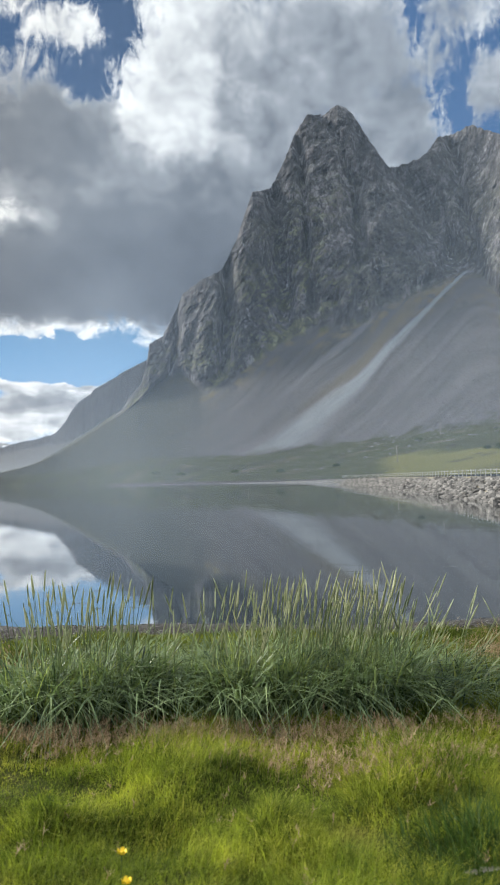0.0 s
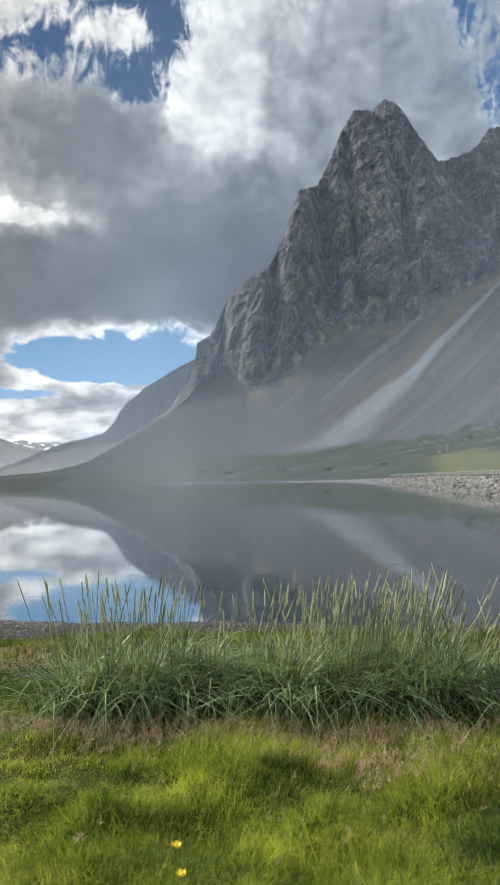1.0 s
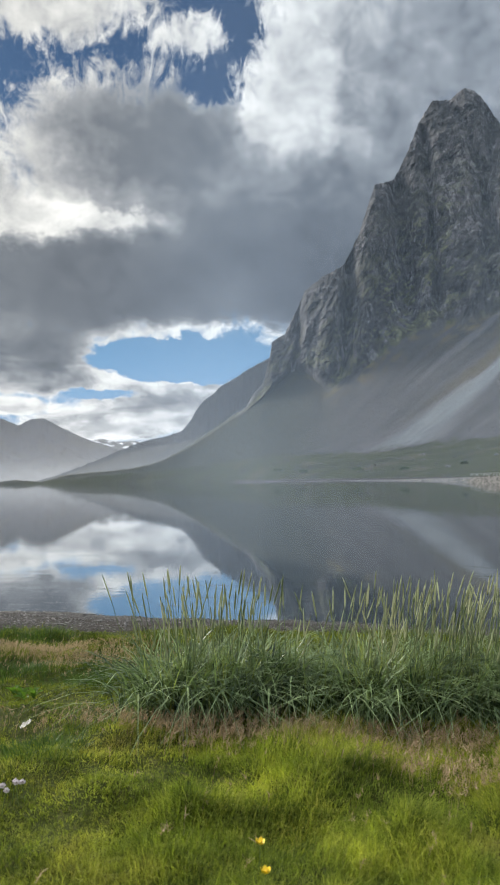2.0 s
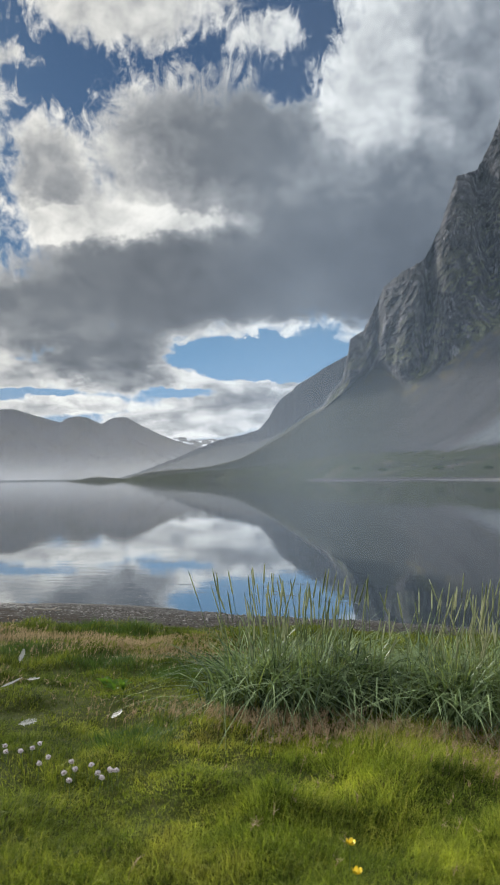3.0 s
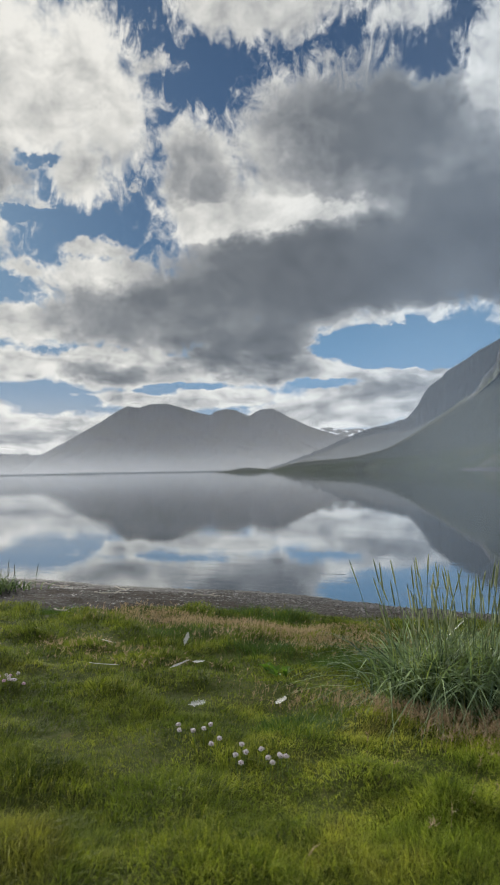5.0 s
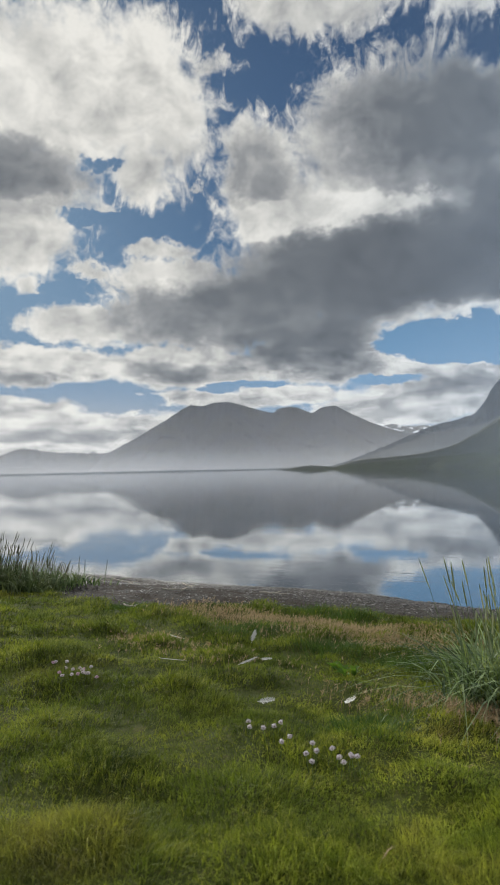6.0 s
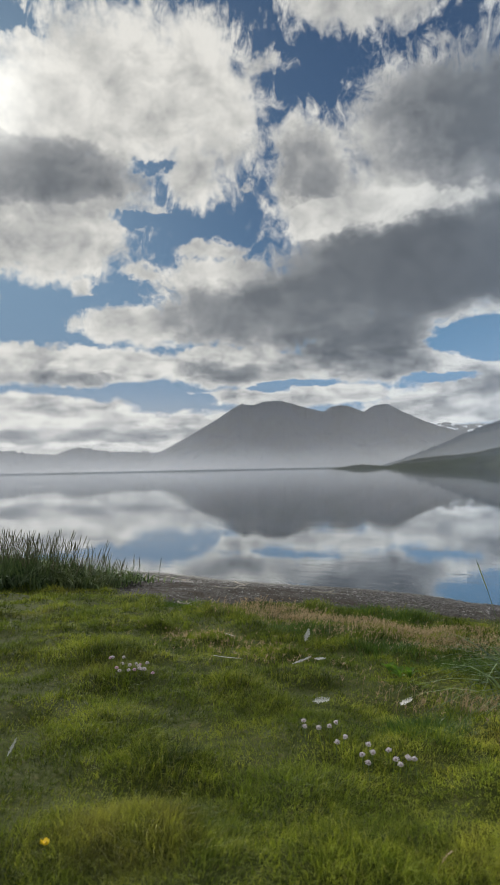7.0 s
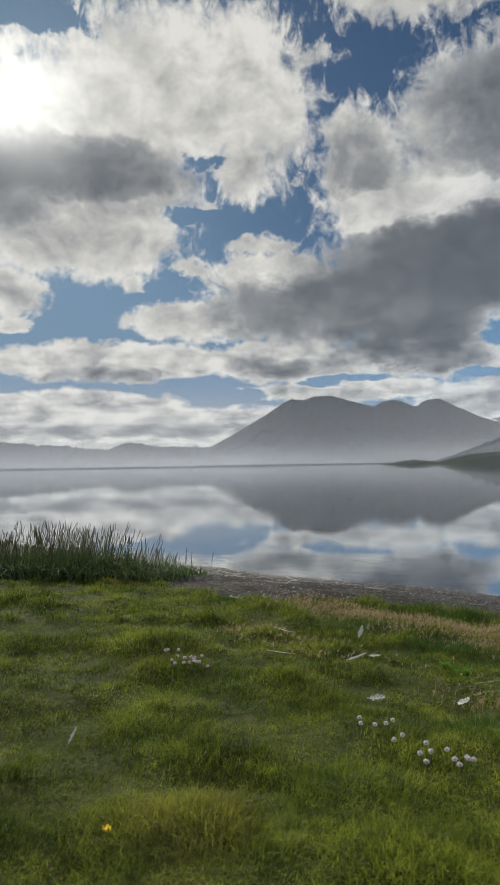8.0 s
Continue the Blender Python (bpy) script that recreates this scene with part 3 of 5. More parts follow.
# ---- making meshes ----
def hash3(i, j, l):
    h = (i.astype(np.int64) * 374761393 + j.astype(np.int64) * 668265263 + l.astype(np.int64) * 2147483647) & 0xFFFFFFFF
    h = ((h ^ (h >> 13)) * 1274126177) & 0xFFFFFFFF
    return ((h ^ (h >> 16)) & 0xFFFF) / 65535.0


def value_noise(x, y, z):
    i, j, l = np.floor(x), np.floor(y), np.floor(z)
    f, g, h = x - i, y - j, z - l
    f, g, h = (w * w * (3 - 2 * w) for w in (f, g, h))
    out = 0.0
    for a in (0, 1):
        for b in (0, 1):
            for c in (0, 1):
                out = out + (f if a else 1 - f) * (g if b else 1 - g) * (h if c else 1 - h) * hash3(i + a, j + b, l + c)
    return out * 2 - 1


def fbm(x, y, z=0.0, octaves=5, gain=0.5, ridged=False):
    """Layered noise, about -1 to 1."""
    x, y, z = np.broadcast_arrays(np.asarray(x, float), np.asarray(y, float), np.asarray(z, float))
    total, amp, norm, s = 0.0, 1.0, 0.0, 1.0
    for o in range(octaves):
        n = value_noise(x * s + 17.3 * o, y * s - 9.1 * o, z * s + 5.7 * o)
        total = total + amp * ((1 - 2 * np.abs(n)) if ridged else n)
        norm, amp, s = norm + amp, amp * gain, s * 2.03
    return total / norm


def mesh_of(name, co, faces, mat, smooth=True):
    """A mesh from an array of points and an array of triangles or quads."""
    me = bpy.data.meshes.new(name)
    co, faces = np.asarray(co, np.float32), np.asarray(faces, np.int32)
    n, k = faces.shape
    me.vertices.add(len(co)), me.loops.add(n * k), me.polygons.add(n)
    me.vertices.foreach_set("co", co.ravel())
    me.loops.foreach_set("vertex_index", faces.ravel())
    me.polygons.foreach_set("loop_start", np.arange(n, dtype=np.int32) * k)
    me.polygons.foreach_set("use_smooth", np.full(n, smooth))
    me.update(calc_edges=True)
    me.materials.append(mat)
    return me


def grid_faces(rows, cols, wrap=False):
    i, j = np.meshgrid(np.arange(rows - 1), np.arange(cols if wrap else cols - 1), indexing="ij")
    i, j = i.ravel(), j.ravel()
    j2 = (j + 1) % cols
    return np.stack([i * cols + j, i * cols + j2, (i + 1) * cols + j2, (i + 1) * cols + j], 1)


def part(name, me, parent, label=""):
    ob = new(name, me)
    ob.parent = parent
    return tagged(ob, label)


def bm_mesh(name, bm, mat, smooth=True):
    me = bpy.data.meshes.new(name)
    bm.to_mesh(me)
    bm.free()
    me.materials.append(mat)
    for f in me.polygons:
        f.use_smooth = smooth
    return me


# ---- ground and lake ----
EYE_Z = 1.4
BANK_Y = (8.0, 20.0, 49.0, 60.0, 76.0, 104.0, 144.0, 208.0, 300.0, 400.0, 450.0)
BANK_X = (19.0, 17.0, 16.3, 16.7, 17.6, 19.1, 20.9, 22.0, 17.0, -25.0, -110.0)


def bank_x(y):
    return np.interp(y, BANK_Y, BANK_X)


def tussock(x, y, size=0.62):
    """How near a place is to the middle of a tussock (1: on its top), and the way outwards from it."""
    i, j = np.floor(x / size), np.floor(y / size)
    best, bx, by = np.full(np.shape(x), 9.0), np.zeros(np.shape(x)), np.zeros(np.shape(x))
    for a in (-1, 0, 1):
        for b in (-1, 0, 1):
            zero = np.zeros_like(i)
            cx, cy = (i + a + hash3(i + a, j + b, zero)) * size, (j + b + hash3(i + a, j + b, zero + 7)) * size
            big = 0.55 + 0.75 * hash3(i + a, j + b, zero + 3)
            d = np.hypot(x - cx, y - cy) / big
            near = d < best
            best, bx, by = np.where(near, d, best), np.where(near, x - cx, bx), np.where(near, y - cy, by)
    return np.exp(-((best / (0.36 * size)) ** 2)), np.arctan2(by, bx)


def ground_z(x, y):
    """Height of the ground: turf that falls gently to a straight shore, the lake's bed, the land beyond the causeway."""
    x, y = np.asarray(x, float), np.asarray(y, float)
    shore = y + 0.25 * np.sin(x * 0.45 + 1.0) + 0.12 * np.sin(x * 1.3)
    z = np.interp(shore, (-4900, -300, -20, 3.4, 5.3, 8.3, 8.8, 10.7, 14, 40, 5000), (25, 4, 0.15, 0.0, -0.15, -0.40, -0.50, -0.75, -1.3, -3.0, -4.0))
    land = np.clip((x - bank_x(y) - 3.0) / 6.0, 0, 1) * np.clip((y - 6) / 10, 0, 1)
    z = z * (1 - land) + land * 0.5
    turf = np.clip((8.8 - shore) / 1.5, 0, 1)
    hummock = 0.050 * tussock(x, y)[0] - 0.03 + 0.058 * fbm(x * 2.3, y * 2.3, 3.0, 3) + 0.05 * fbm(x * 0.5, y * 0.5, 8.0, 2)
    z = z + turf * hummock * np.clip(60 / (np.hypot(x, y) + 1), 0, 1)
    return z + (1 - turf) * 0.02 * fbm(x * 2.0, y * 2.0, 1.0, 3) * (np.hypot(x, y) < 60)


def turf_edge(x):
    """Where the turf ends above the gravel."""
    return np.interp(x, (-12, -9.4, -8.4, -7.4, -6.6, -5.95, -5.5, -4.5, -3.6, 0, 5), (7.0, 7.2, 6.9, 6.55, 6.2, 6.45, 7.4, 8.05, 8.25, 8.6, 8.4)) + 0.3 * fbm(x * 0.9, 5.0, 0, 3)


def ground():
    radii = np.concatenate([[0.05], np.geomspace(0.5, 16, 170), np.geomspace(16.5, 4900, 120)])
    turn = np.linspace(0, 2 * math.pi, 480, endpoint=False)
    r, a = np.meshgrid(radii, turn, indexing="ij")
    x, y = r * np.sin(a), r * np.cos(a)
    co = np.stack([x, y, ground_z(x, y)], -1).reshape(-1, 3)
    me = mesh_of("ground", co, grid_faces(len(radii), 480, True), M_GROUND)
    strand = me.attributes.new("strand", "FLOAT", "POINT")
    strand.data.foreach_set("value", np.clip(y - turf_edge(x), -3, 3).astype(np.float32).ravel())
    ob = new("ground", me)
    tagged(ob, "hummocky green turf falling to a dark gravel shore", "ground", kind="structure")
    r = np.geomspace(0.1, 4920, 60)
    r, a = np.meshgrid(r, np.linspace(0, 2 * math.pi, 96, endpoint=False), indexing="ij")
    co = np.stack([r * np.sin(a), 9.0 + r * np.cos(a), np.full_like(r, WATER)], -1).reshape(-1, 3)
    faces = grid_faces(60, 96, True)
    keep = (co[faces].mean(1)[:, 1] > 9.4)
    ob = new("water", mesh_of("water", co, faces[keep], M_WATER))
    tagged(ob, "calm grey lake mirroring clouds and mountain", "lake", kind="structure")


ground()


# ---- mountains ----
def smooth_rows(values, width):
    if width < 1:
        return values
    w = np.exp(-0.5 * (np.arange(-3 * width, 3 * width + 1) / width) ** 2)
    padded = np.pad(values, 3 * width, mode="edge")
    return np.convolve(padded, w / w.sum(), "valid")


RIDGE = [  # bearing (left +) and height angle of the crest, in degrees
    (-60, 12), (-40, 20), (-26, 22.5), (-19.5, 24.6), (-17.3, 25.6), (-16.2, 25.2), (-14.8, 25.1), (-14.0, 24.2), (-13.2, 23.8), (-11.6, 23.5), (-10.9, 23.5),
    (-10.0, 24.7), (-9.2, 25.8), (-8.2, 27.3), (-7.6, 27.9), (-6.9, 28.1), (-6.2, 27.7), (-5.9, 27.45), (-4.5, 27.6), (-3.9, 27.0), (-3.3, 26.2), (-2.3, 24.3), (-1.3, 22.7),
    (-1.2, 22.6), (0.3, 22.4), (0.6, 21.6), (1.6, 19.1), (2.9, 16.7), (4.5, 16.0), (6.1, 14.9), (7.8, 11.6), (8.9, 11.0), (9.15, 9.6), (9.6, 7.8), (10.5, 6.9), (11.2, 5.7),
    (12.0, 5.3), (14.1, 3.85), (16.0, 2.6), (17.9, 1.6), (18.6, 1.4), (20.3, 0.98), (22.8, 0.76), (25.1, 0.58), (26.2, 0.35), (27.3, 0.03), (28.2, 0.14), (29.1, 0.24), (30.2, 0.12), (31, -0.02), (32, -0.2),
]
SCREE_TOP = [(-60, 7), (-26, 9), (-19, 13.0), (-18, 14.6), (-16.7, 15.5), (-13.7, 14.4), (-10.1, 13.2), (-8.3, 11.9), (-6.0, 11.7), (-4.6, 11.6), (-1.9, 10.8), (0.9, 9.0), (2.8, 7.7), (4.8, 6.8), (5.6, 8.2), (7.0, 8.7), (8.3, 7.8), (9.4, 6.8), (11.2, 5.3)]
GREEN_TOP = [(-60, 600, 4), (-19, 600, 3.9), (-13.3, 600, 3.4), (-6.2, 620, 2.4), (0, 650, 1.9), (10, 760, 1.7), (16, 850, 0.9), (25, 930, 0.3), (32, 940, -0.2)]
FOOT = [(-60, 180, 1.0), (-19, 230, 1.2), (-10, 300, 0.9), (-4, 380, 0.2), (2, 460, -1.2), (10, 620, -1.2), (16, 780, -1.2), (20, 855, -1.2), (32, 934, -1.2)]
GULLIES = [  # bearing at the crest and at the scree, depth, width
    (-11.2, -16.4, 48, 1.1), (-1.4, -2.4, 40, 0.7), (-3.4, -4.6, 26, 0.35), (2.2, 3.2, 45, 0.8), (-8.6, -8.2, 28, 0.6), (-15.6, -17.6, 20, 0.4), (6.6, 7.6, 22, 0.4), (-5.8, -10.4, 22, 0.5),
]


def main_mountain():
    az = np.concatenate([np.linspace(-60, -21, 60), np.linspace(-20.95, 32, 1060)])
    ridge = np.interp(az, *zip(*RIDGE))
    scree = np.minimum(np.interp(az, *zip(*SCREE_TOP)), ridge * 0.94)
    scree = np.minimum(smooth_rows(scree, 9), ridge * 0.96)
    g_r = np.interp(az, [r[0] for r in GREEN_TOP], [r[1] for r in GREEN_TOP])
    g_z = EYE_Z + g_r * np.tan(np.radians(np.minimum(np.interp(az, [r[0] for r in GREEN_TOP], [r[2] for r in GREEN_TOP]), ridge * 0.8)))
    f_r = np.interp(az, [r[0] for r in FOOT], [r[1] for r in FOOT])
    f_z = np.interp(az, [r[0] for r in FOOT], [r[2] for r in FOOT])
    repose, face = math.tan(radians(34)), math.tan(radians(58))
    s_tan, r_tan = np.tan(np.radians(scree)), np.tan(np.radians(ridge))
    s_r = smooth_rows(np.maximum((g_z - EYE_Z - g_r * repose) / (s_tan - repose), g_r + 10), 16)
    s_z = EYE_Z + s_r * s_tan
    r_r = smooth_rows(np.maximum((s_z - EYE_Z - s_r * face) / (r_tan - face), s_r + 12 + 70 * np.clip((az - 9.6) / 4, 0, 1)), 10)
    r_z = EYE_Z + r_r * (r_tan + 0.0030 * fbm(az * 6.0, 2.0, 0, 5, 0.6) * (ridge > 8) + 0.0024 * fbm(az * 5.0, 4.0, 0, 6, 0.7) * (ridge <= 8) * np.clip(ridge / 0.3, 0, 1))
    v = np.concatenate([np.linspace(0, 0.14, 46), np.linspace(0.145, 0.5, 110), np.linspace(0.5025, 0.94, 250), np.linspace(0.95, 1.0, 12)])
    rows_r = np.stack([f_r, g_r, s_r, r_r, r_r + 260])
    rows_z = np.stack([f_z, g_z, s_z, r_z, r_z * 0.35])
    cuts = np.array([0, 0.14, 0.5, 0.94, 1.0])
    R, Z = np.empty((len(v), len(az))), np.empty((len(v), len(az)))
    for n, w in enumerate(v):
        b = min(int(np.searchsorted(cuts, w, "right")) - 1, 3)
        s = (w - cuts[b]) / (cuts[b + 1] - cuts[b])
        R[n] = rows_r[b] + (rows_r[b + 1] - rows_r[b]) * s
        bow = s ** 1.25 if b == 1 else s
        Z[n] = rows_z[b] + (rows_z[b + 1] - rows_z[b]) * bow
    A = np.broadcast_to(az, R.shape)
    V = np.broadcast_to(v[:, None], R.shape)
    # buttresses and gullies: the rock steps towards or away from the lake
    x, y = -R * np.sin(np.radians(A)), R * np.cos(np.radians(A))
    cliff = np.clip((V - 0.5) / 0.05, 0, 1) * np.clip((r_z - s_z) / 60, 0, 1) * np.clip((0.965 - V) / 0.06, 0.15, 1)
    along = np.clip((0.94 - V) / 0.44, 0, 1)
    bent = A + 0.5 * fbm(x * 0.01, y * 0.01, Z * 0.01, 3)
    s = A * 17.0 + 0.30 * Z + 14 * fbm(x * 0.012, y * 0.012, Z * 0.012, 3)
    push = 25 * fbm(s * 0.009, 1.0, Z * 0.0040, 4, 0.5, True) + 8 * fbm(s * 0.034, 7.0, Z * 0.014, 5, 0.6, True) + 12 * fbm(s * 0.03, 3.0, Z * 0.03, 6, 0.66)
    push = push + 4.5 * fbm(s * 0.11, 5.0, Z * 0.055, 4, 0.62, True) + 5.0 * fbm(s * 0.24, 9.0, Z * 0.19, 3, 0.65)
    # ledges: the face steps back a little at uneven heights
    step = Z / 26 + 1.3 * fbm(x * 0.006, y * 0.006, 4.0, 3)
    push = push - 5.0 * np.abs((step % 1.0) - 0.5) * (0.5 + 0.8 * fbm(s * 0.03, 2.0, Z * 0.01, 2))
    push = push - 45 * np.exp(-(((A + 13.6) / 0.75) ** 2) - ((V - 0.522) / 0.016) ** 2)
    push = push * (1 - 0.45 * np.clip((-13.5 - A) / 2, 0, 1))
    for top, low, deep, wide in GULLIES:
        push = push - deep * np.exp(-(((bent - (top + (low - top) * along)) / wide) ** 2))
    loose = np.clip(V / 0.1, 0, 1) * (1 - np.clip((V - 0.48) / 0.04, 0, 1))
    run = A - 44 * (0.5 - V)
    rill = 0.4 * fbm(run * 0.8, V * 9, 0, 5) + 2.2 * fbm(x * 0.06, y * 0.06, Z * 0.06, 4) + 2.5 * fbm(x * 0.02, y * 0.02, 0, 3)
    move = -(cliff * push + loose * rill * np.clip((r_z - 20) / 60, 0, 1))
    k = 1 + move / np.maximum(R, 1)
    knob = np.clip((0.2 - V) / 0.1, 0, 1) * np.clip(V / 0.05, 0, 1)
    Zd = EYE_Z + (Z - EYE_Z) * k + knob * 2.2 * fbm(x * 0.03, y * 0.03, 0, 5) * np.clip((r_z - 1) / 12, 0.05, 1)
    co = np.stack([x * k, y * k, Zd], -1).reshape(-1, 3)
    me = mesh_of("slope", co, grid_faces(len(v), len(az))[:, ::-1], M_ROCK)
    layer = me.uv_layers.new(name="slope")
    idx = np.empty(len(me.loops), np.int32)
    me.loops.foreach_get("vertex_index", idx)
    layer.data.foreach_set("uv", np.stack([A.ravel()[idx], V.ravel()[idx]], 1).astype(np.float32).ravel())
    ob = new("mountain", me)
    low = (V > 0.03) & (V < 0.19) & (A > -21) & (A < 12)
    ob_foot = co.reshape(*V.shape, 3)[low]
    tagged(ob, "steep dark rock mountain with grey scree fans and a pale stone chute", "mountain", kind="structure")
    return ob_foot


def far_hill(name, label, crest, dist, deep, mat, flare=0.65, foot_z=-2.0, rough=0.0007, relief=0.10, apron=0.0):
    """A farther range: crest (bearing, height angle), distance of the crest, depth of its slope."""
    a0, a1 = crest[0][0], crest[-1][0]
    az = np.linspace(a0, a1, 420)
    el = np.interp(az, *zip(*crest))
    el = smooth_rows(el, 0)
    top = EYE_Z + dist * np.tan(np.radians(el)) 
    v = np.linspace(0, 1, 60)
    V, A = np.meshgrid(v, az, indexing="ij")
    R = dist - deep * (1 - V)
    Z = foot_z + (top - foot_z) * ((1 - flare) * V + flare * V ** 2.2)
    if apron:
        share = np.interp(az, (9, 12.4, 14.1, 15.1, 15.5, 16.4, 18, 20.4), (apron + 0.08, apron, apron - 0.06, apron - 0.03, apron + 0.03, apron + 0.15, 0.77, 0.78))
        Z = foot_z + (top - foot_z) * np.where(V < 0.7, share * (V / 0.7) ** 1.08, share + (1 - share) * (V - 0.7) / 0.3)
    Z = Z + V ** 5 * dist * rough * fbm(az * 4.0, dist * 0.01, 0, 5, 0.62)
    x, y = -R * np.sin(np.radians(A)), R * np.cos(np.radians(A))
    push = deep * relief * fbm(x / deep * 2.2, y / deep * 2.2, Z / deep, 6, 0.58, True) * np.sin(V * math.pi) ** 0.7
    if apron:
        push = np.clip((V - 0.70) / 0.06, 0, 1) * np.clip((1.0 - V) / 0.05, 0, 1) * (10 * fbm(A * 0.9 + V * 2, V * 4, 0, 5, 0.6, True) + 5 * fbm(A * 5 + V * 6, V * 14, 0, 4, 0.6))
    k = 1 - push / R
    Z = EYE_Z + (Z - EYE_Z) * k
    back = np.stack([x[-1] * 1.06, y[-1] * 1.06, np.full(len(az), foot_z)], -1)
    co = np.concatenate([np.stack([x * k, y * k, Z], -1).reshape(-1, 3), back])
    ob = new(name, mesh_of(name, co, grid_faces(61, len(az))[:, ::-1], mat))
    rise = ob.data.attributes.new("rise", "FLOAT", "POINT")
    rise.data.foreach_set("value", np.concatenate([V.ravel(), np.ones(len(az))]).astype(np.float32))
    tagged(ob, label, "mountain", kind="structure")


FOOT_PLACES = main_mountain()
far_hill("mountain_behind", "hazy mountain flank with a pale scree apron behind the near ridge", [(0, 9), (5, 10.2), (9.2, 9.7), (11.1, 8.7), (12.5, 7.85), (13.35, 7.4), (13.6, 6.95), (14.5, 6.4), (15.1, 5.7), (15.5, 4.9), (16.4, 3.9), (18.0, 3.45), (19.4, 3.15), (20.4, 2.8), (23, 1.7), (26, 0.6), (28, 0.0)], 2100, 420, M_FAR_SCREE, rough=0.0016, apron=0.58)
far_hill("mountain_snowy", "distant blue mountain with patches of snow", [(16, 3.0), (19.4, 3.1), (20.2, 3.2), (21.0, 3.12), (21.9, 3.2), (22.6, 3.36), (23.1, 3.3), (23.8, 3.4), (24.7, 3.2), (26.5, 2.6), (30, 1.0)], 4600, 900, M_SNOW)
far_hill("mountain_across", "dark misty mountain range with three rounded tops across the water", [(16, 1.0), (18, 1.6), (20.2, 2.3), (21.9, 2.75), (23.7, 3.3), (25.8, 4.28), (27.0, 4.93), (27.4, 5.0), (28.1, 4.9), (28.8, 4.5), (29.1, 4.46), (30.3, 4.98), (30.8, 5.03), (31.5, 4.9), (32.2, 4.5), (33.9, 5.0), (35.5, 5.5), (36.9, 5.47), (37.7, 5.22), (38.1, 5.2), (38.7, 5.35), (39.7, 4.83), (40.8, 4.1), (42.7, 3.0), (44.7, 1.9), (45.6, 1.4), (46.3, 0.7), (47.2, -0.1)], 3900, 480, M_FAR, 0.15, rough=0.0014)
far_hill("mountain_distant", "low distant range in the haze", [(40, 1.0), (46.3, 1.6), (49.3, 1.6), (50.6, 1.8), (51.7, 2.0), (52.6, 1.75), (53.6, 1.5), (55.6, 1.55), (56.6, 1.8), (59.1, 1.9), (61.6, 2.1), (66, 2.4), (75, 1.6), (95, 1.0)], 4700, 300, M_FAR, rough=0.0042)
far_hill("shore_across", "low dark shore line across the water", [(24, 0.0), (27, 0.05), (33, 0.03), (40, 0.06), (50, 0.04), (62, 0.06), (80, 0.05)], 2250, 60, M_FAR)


# ---- haze sheets over the lake ----
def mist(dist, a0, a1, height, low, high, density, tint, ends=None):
    """One of several curved see-through sheets, one behind the other, standing in for haze."""
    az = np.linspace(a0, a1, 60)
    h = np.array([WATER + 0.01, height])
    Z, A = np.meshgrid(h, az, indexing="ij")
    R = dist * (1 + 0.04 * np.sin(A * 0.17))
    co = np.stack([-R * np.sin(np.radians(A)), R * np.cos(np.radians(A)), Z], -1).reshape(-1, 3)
    ob = new("haze_sheet", mesh_of("haze_sheet", co, grid_faces(2, 60), haze_sheet_material("mist", low, high, height * 0.95, density, tint, ends)))
    tagged(ob, "see-through curved sheet standing in for haze over the lake", "mist", kind="stuff")


# Set and faded by bearing to haze the mountains as the camera sees them.
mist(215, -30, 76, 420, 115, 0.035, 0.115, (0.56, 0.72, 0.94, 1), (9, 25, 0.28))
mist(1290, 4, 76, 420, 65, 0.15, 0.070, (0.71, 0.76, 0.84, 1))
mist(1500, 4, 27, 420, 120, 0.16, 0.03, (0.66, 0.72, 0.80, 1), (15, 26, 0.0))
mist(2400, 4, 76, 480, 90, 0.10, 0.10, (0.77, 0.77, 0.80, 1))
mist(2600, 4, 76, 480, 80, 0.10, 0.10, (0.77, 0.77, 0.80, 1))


# ---- grass ----
rng = np.random.default_rng(7)


def blades(x, y, z, height, width, yaw, lean_to, lean, steps=2, droop=0.42):
    """Tapered, bent blades: points and triangles. lean: how far the tip is carried over, in parts of the height."""
    n = len(x)
    s = np.linspace(0, 1, steps + 1)
    co = np.empty((n, 2 * steps + 1, 3))
    for i, w in enumerate(s):
        reach = height * lean * w ** 1.9
        cx, cy = x + np.cos(lean_to) * reach, y + np.sin(lean_to) * reach
        cz = z + height * (w - droop * np.minimum(lean, 1.25) ** 1.5 * w ** 2.6)
        half = 0.5 * width * (1 - w ** 1.6) * (0.75 + 0.5 * math.sin(math.pi * min(1, w + 0.25)))
        if i < steps:
            co[:, 2 * i] = np.stack([cx - np.cos(yaw) * half, cy - np.sin(yaw) * half, cz], 1)
            co[:, 2 * i + 1] = np.stack([cx + np.cos(yaw) * half, cy + np.sin(yaw) * half, cz], 1)
        else:
            co[:, 2 * i] = np.stack([cx, cy, cz], 1)
    tri = []
    for i in range(steps - 1):
        a = 2 * i
        tri += [(a, a + 1, a + 3), (a, a + 3, a + 2)]
    a = 2 * (steps - 1)
    tri.append((a, a + 1, a + 2))
    faces = (np.arange(n)[:, None, None] * (2 * steps + 1) + np.array(tri)[None]).reshape(-1, 3)
    return co.reshape(-1, 3), faces


def joined(pieces):
    base, cos, fcs = 0, [], []
    for co, fc in pieces:
        cos.append(co), fcs.append(fc + base)
        base += len(co)
    return np.concatenate(cos), np.concatenate(fcs)


def turf_height(x, y):
    return np.clip(0.045 + 0.14 * np.clip(fbm(x * 2.1, y * 2.1, 2.0, 3) + 0.30, 0, 1.2) + 0.05 * fbm(x * 5, y * 5, 9.0, 2), 0.042, 0.3)


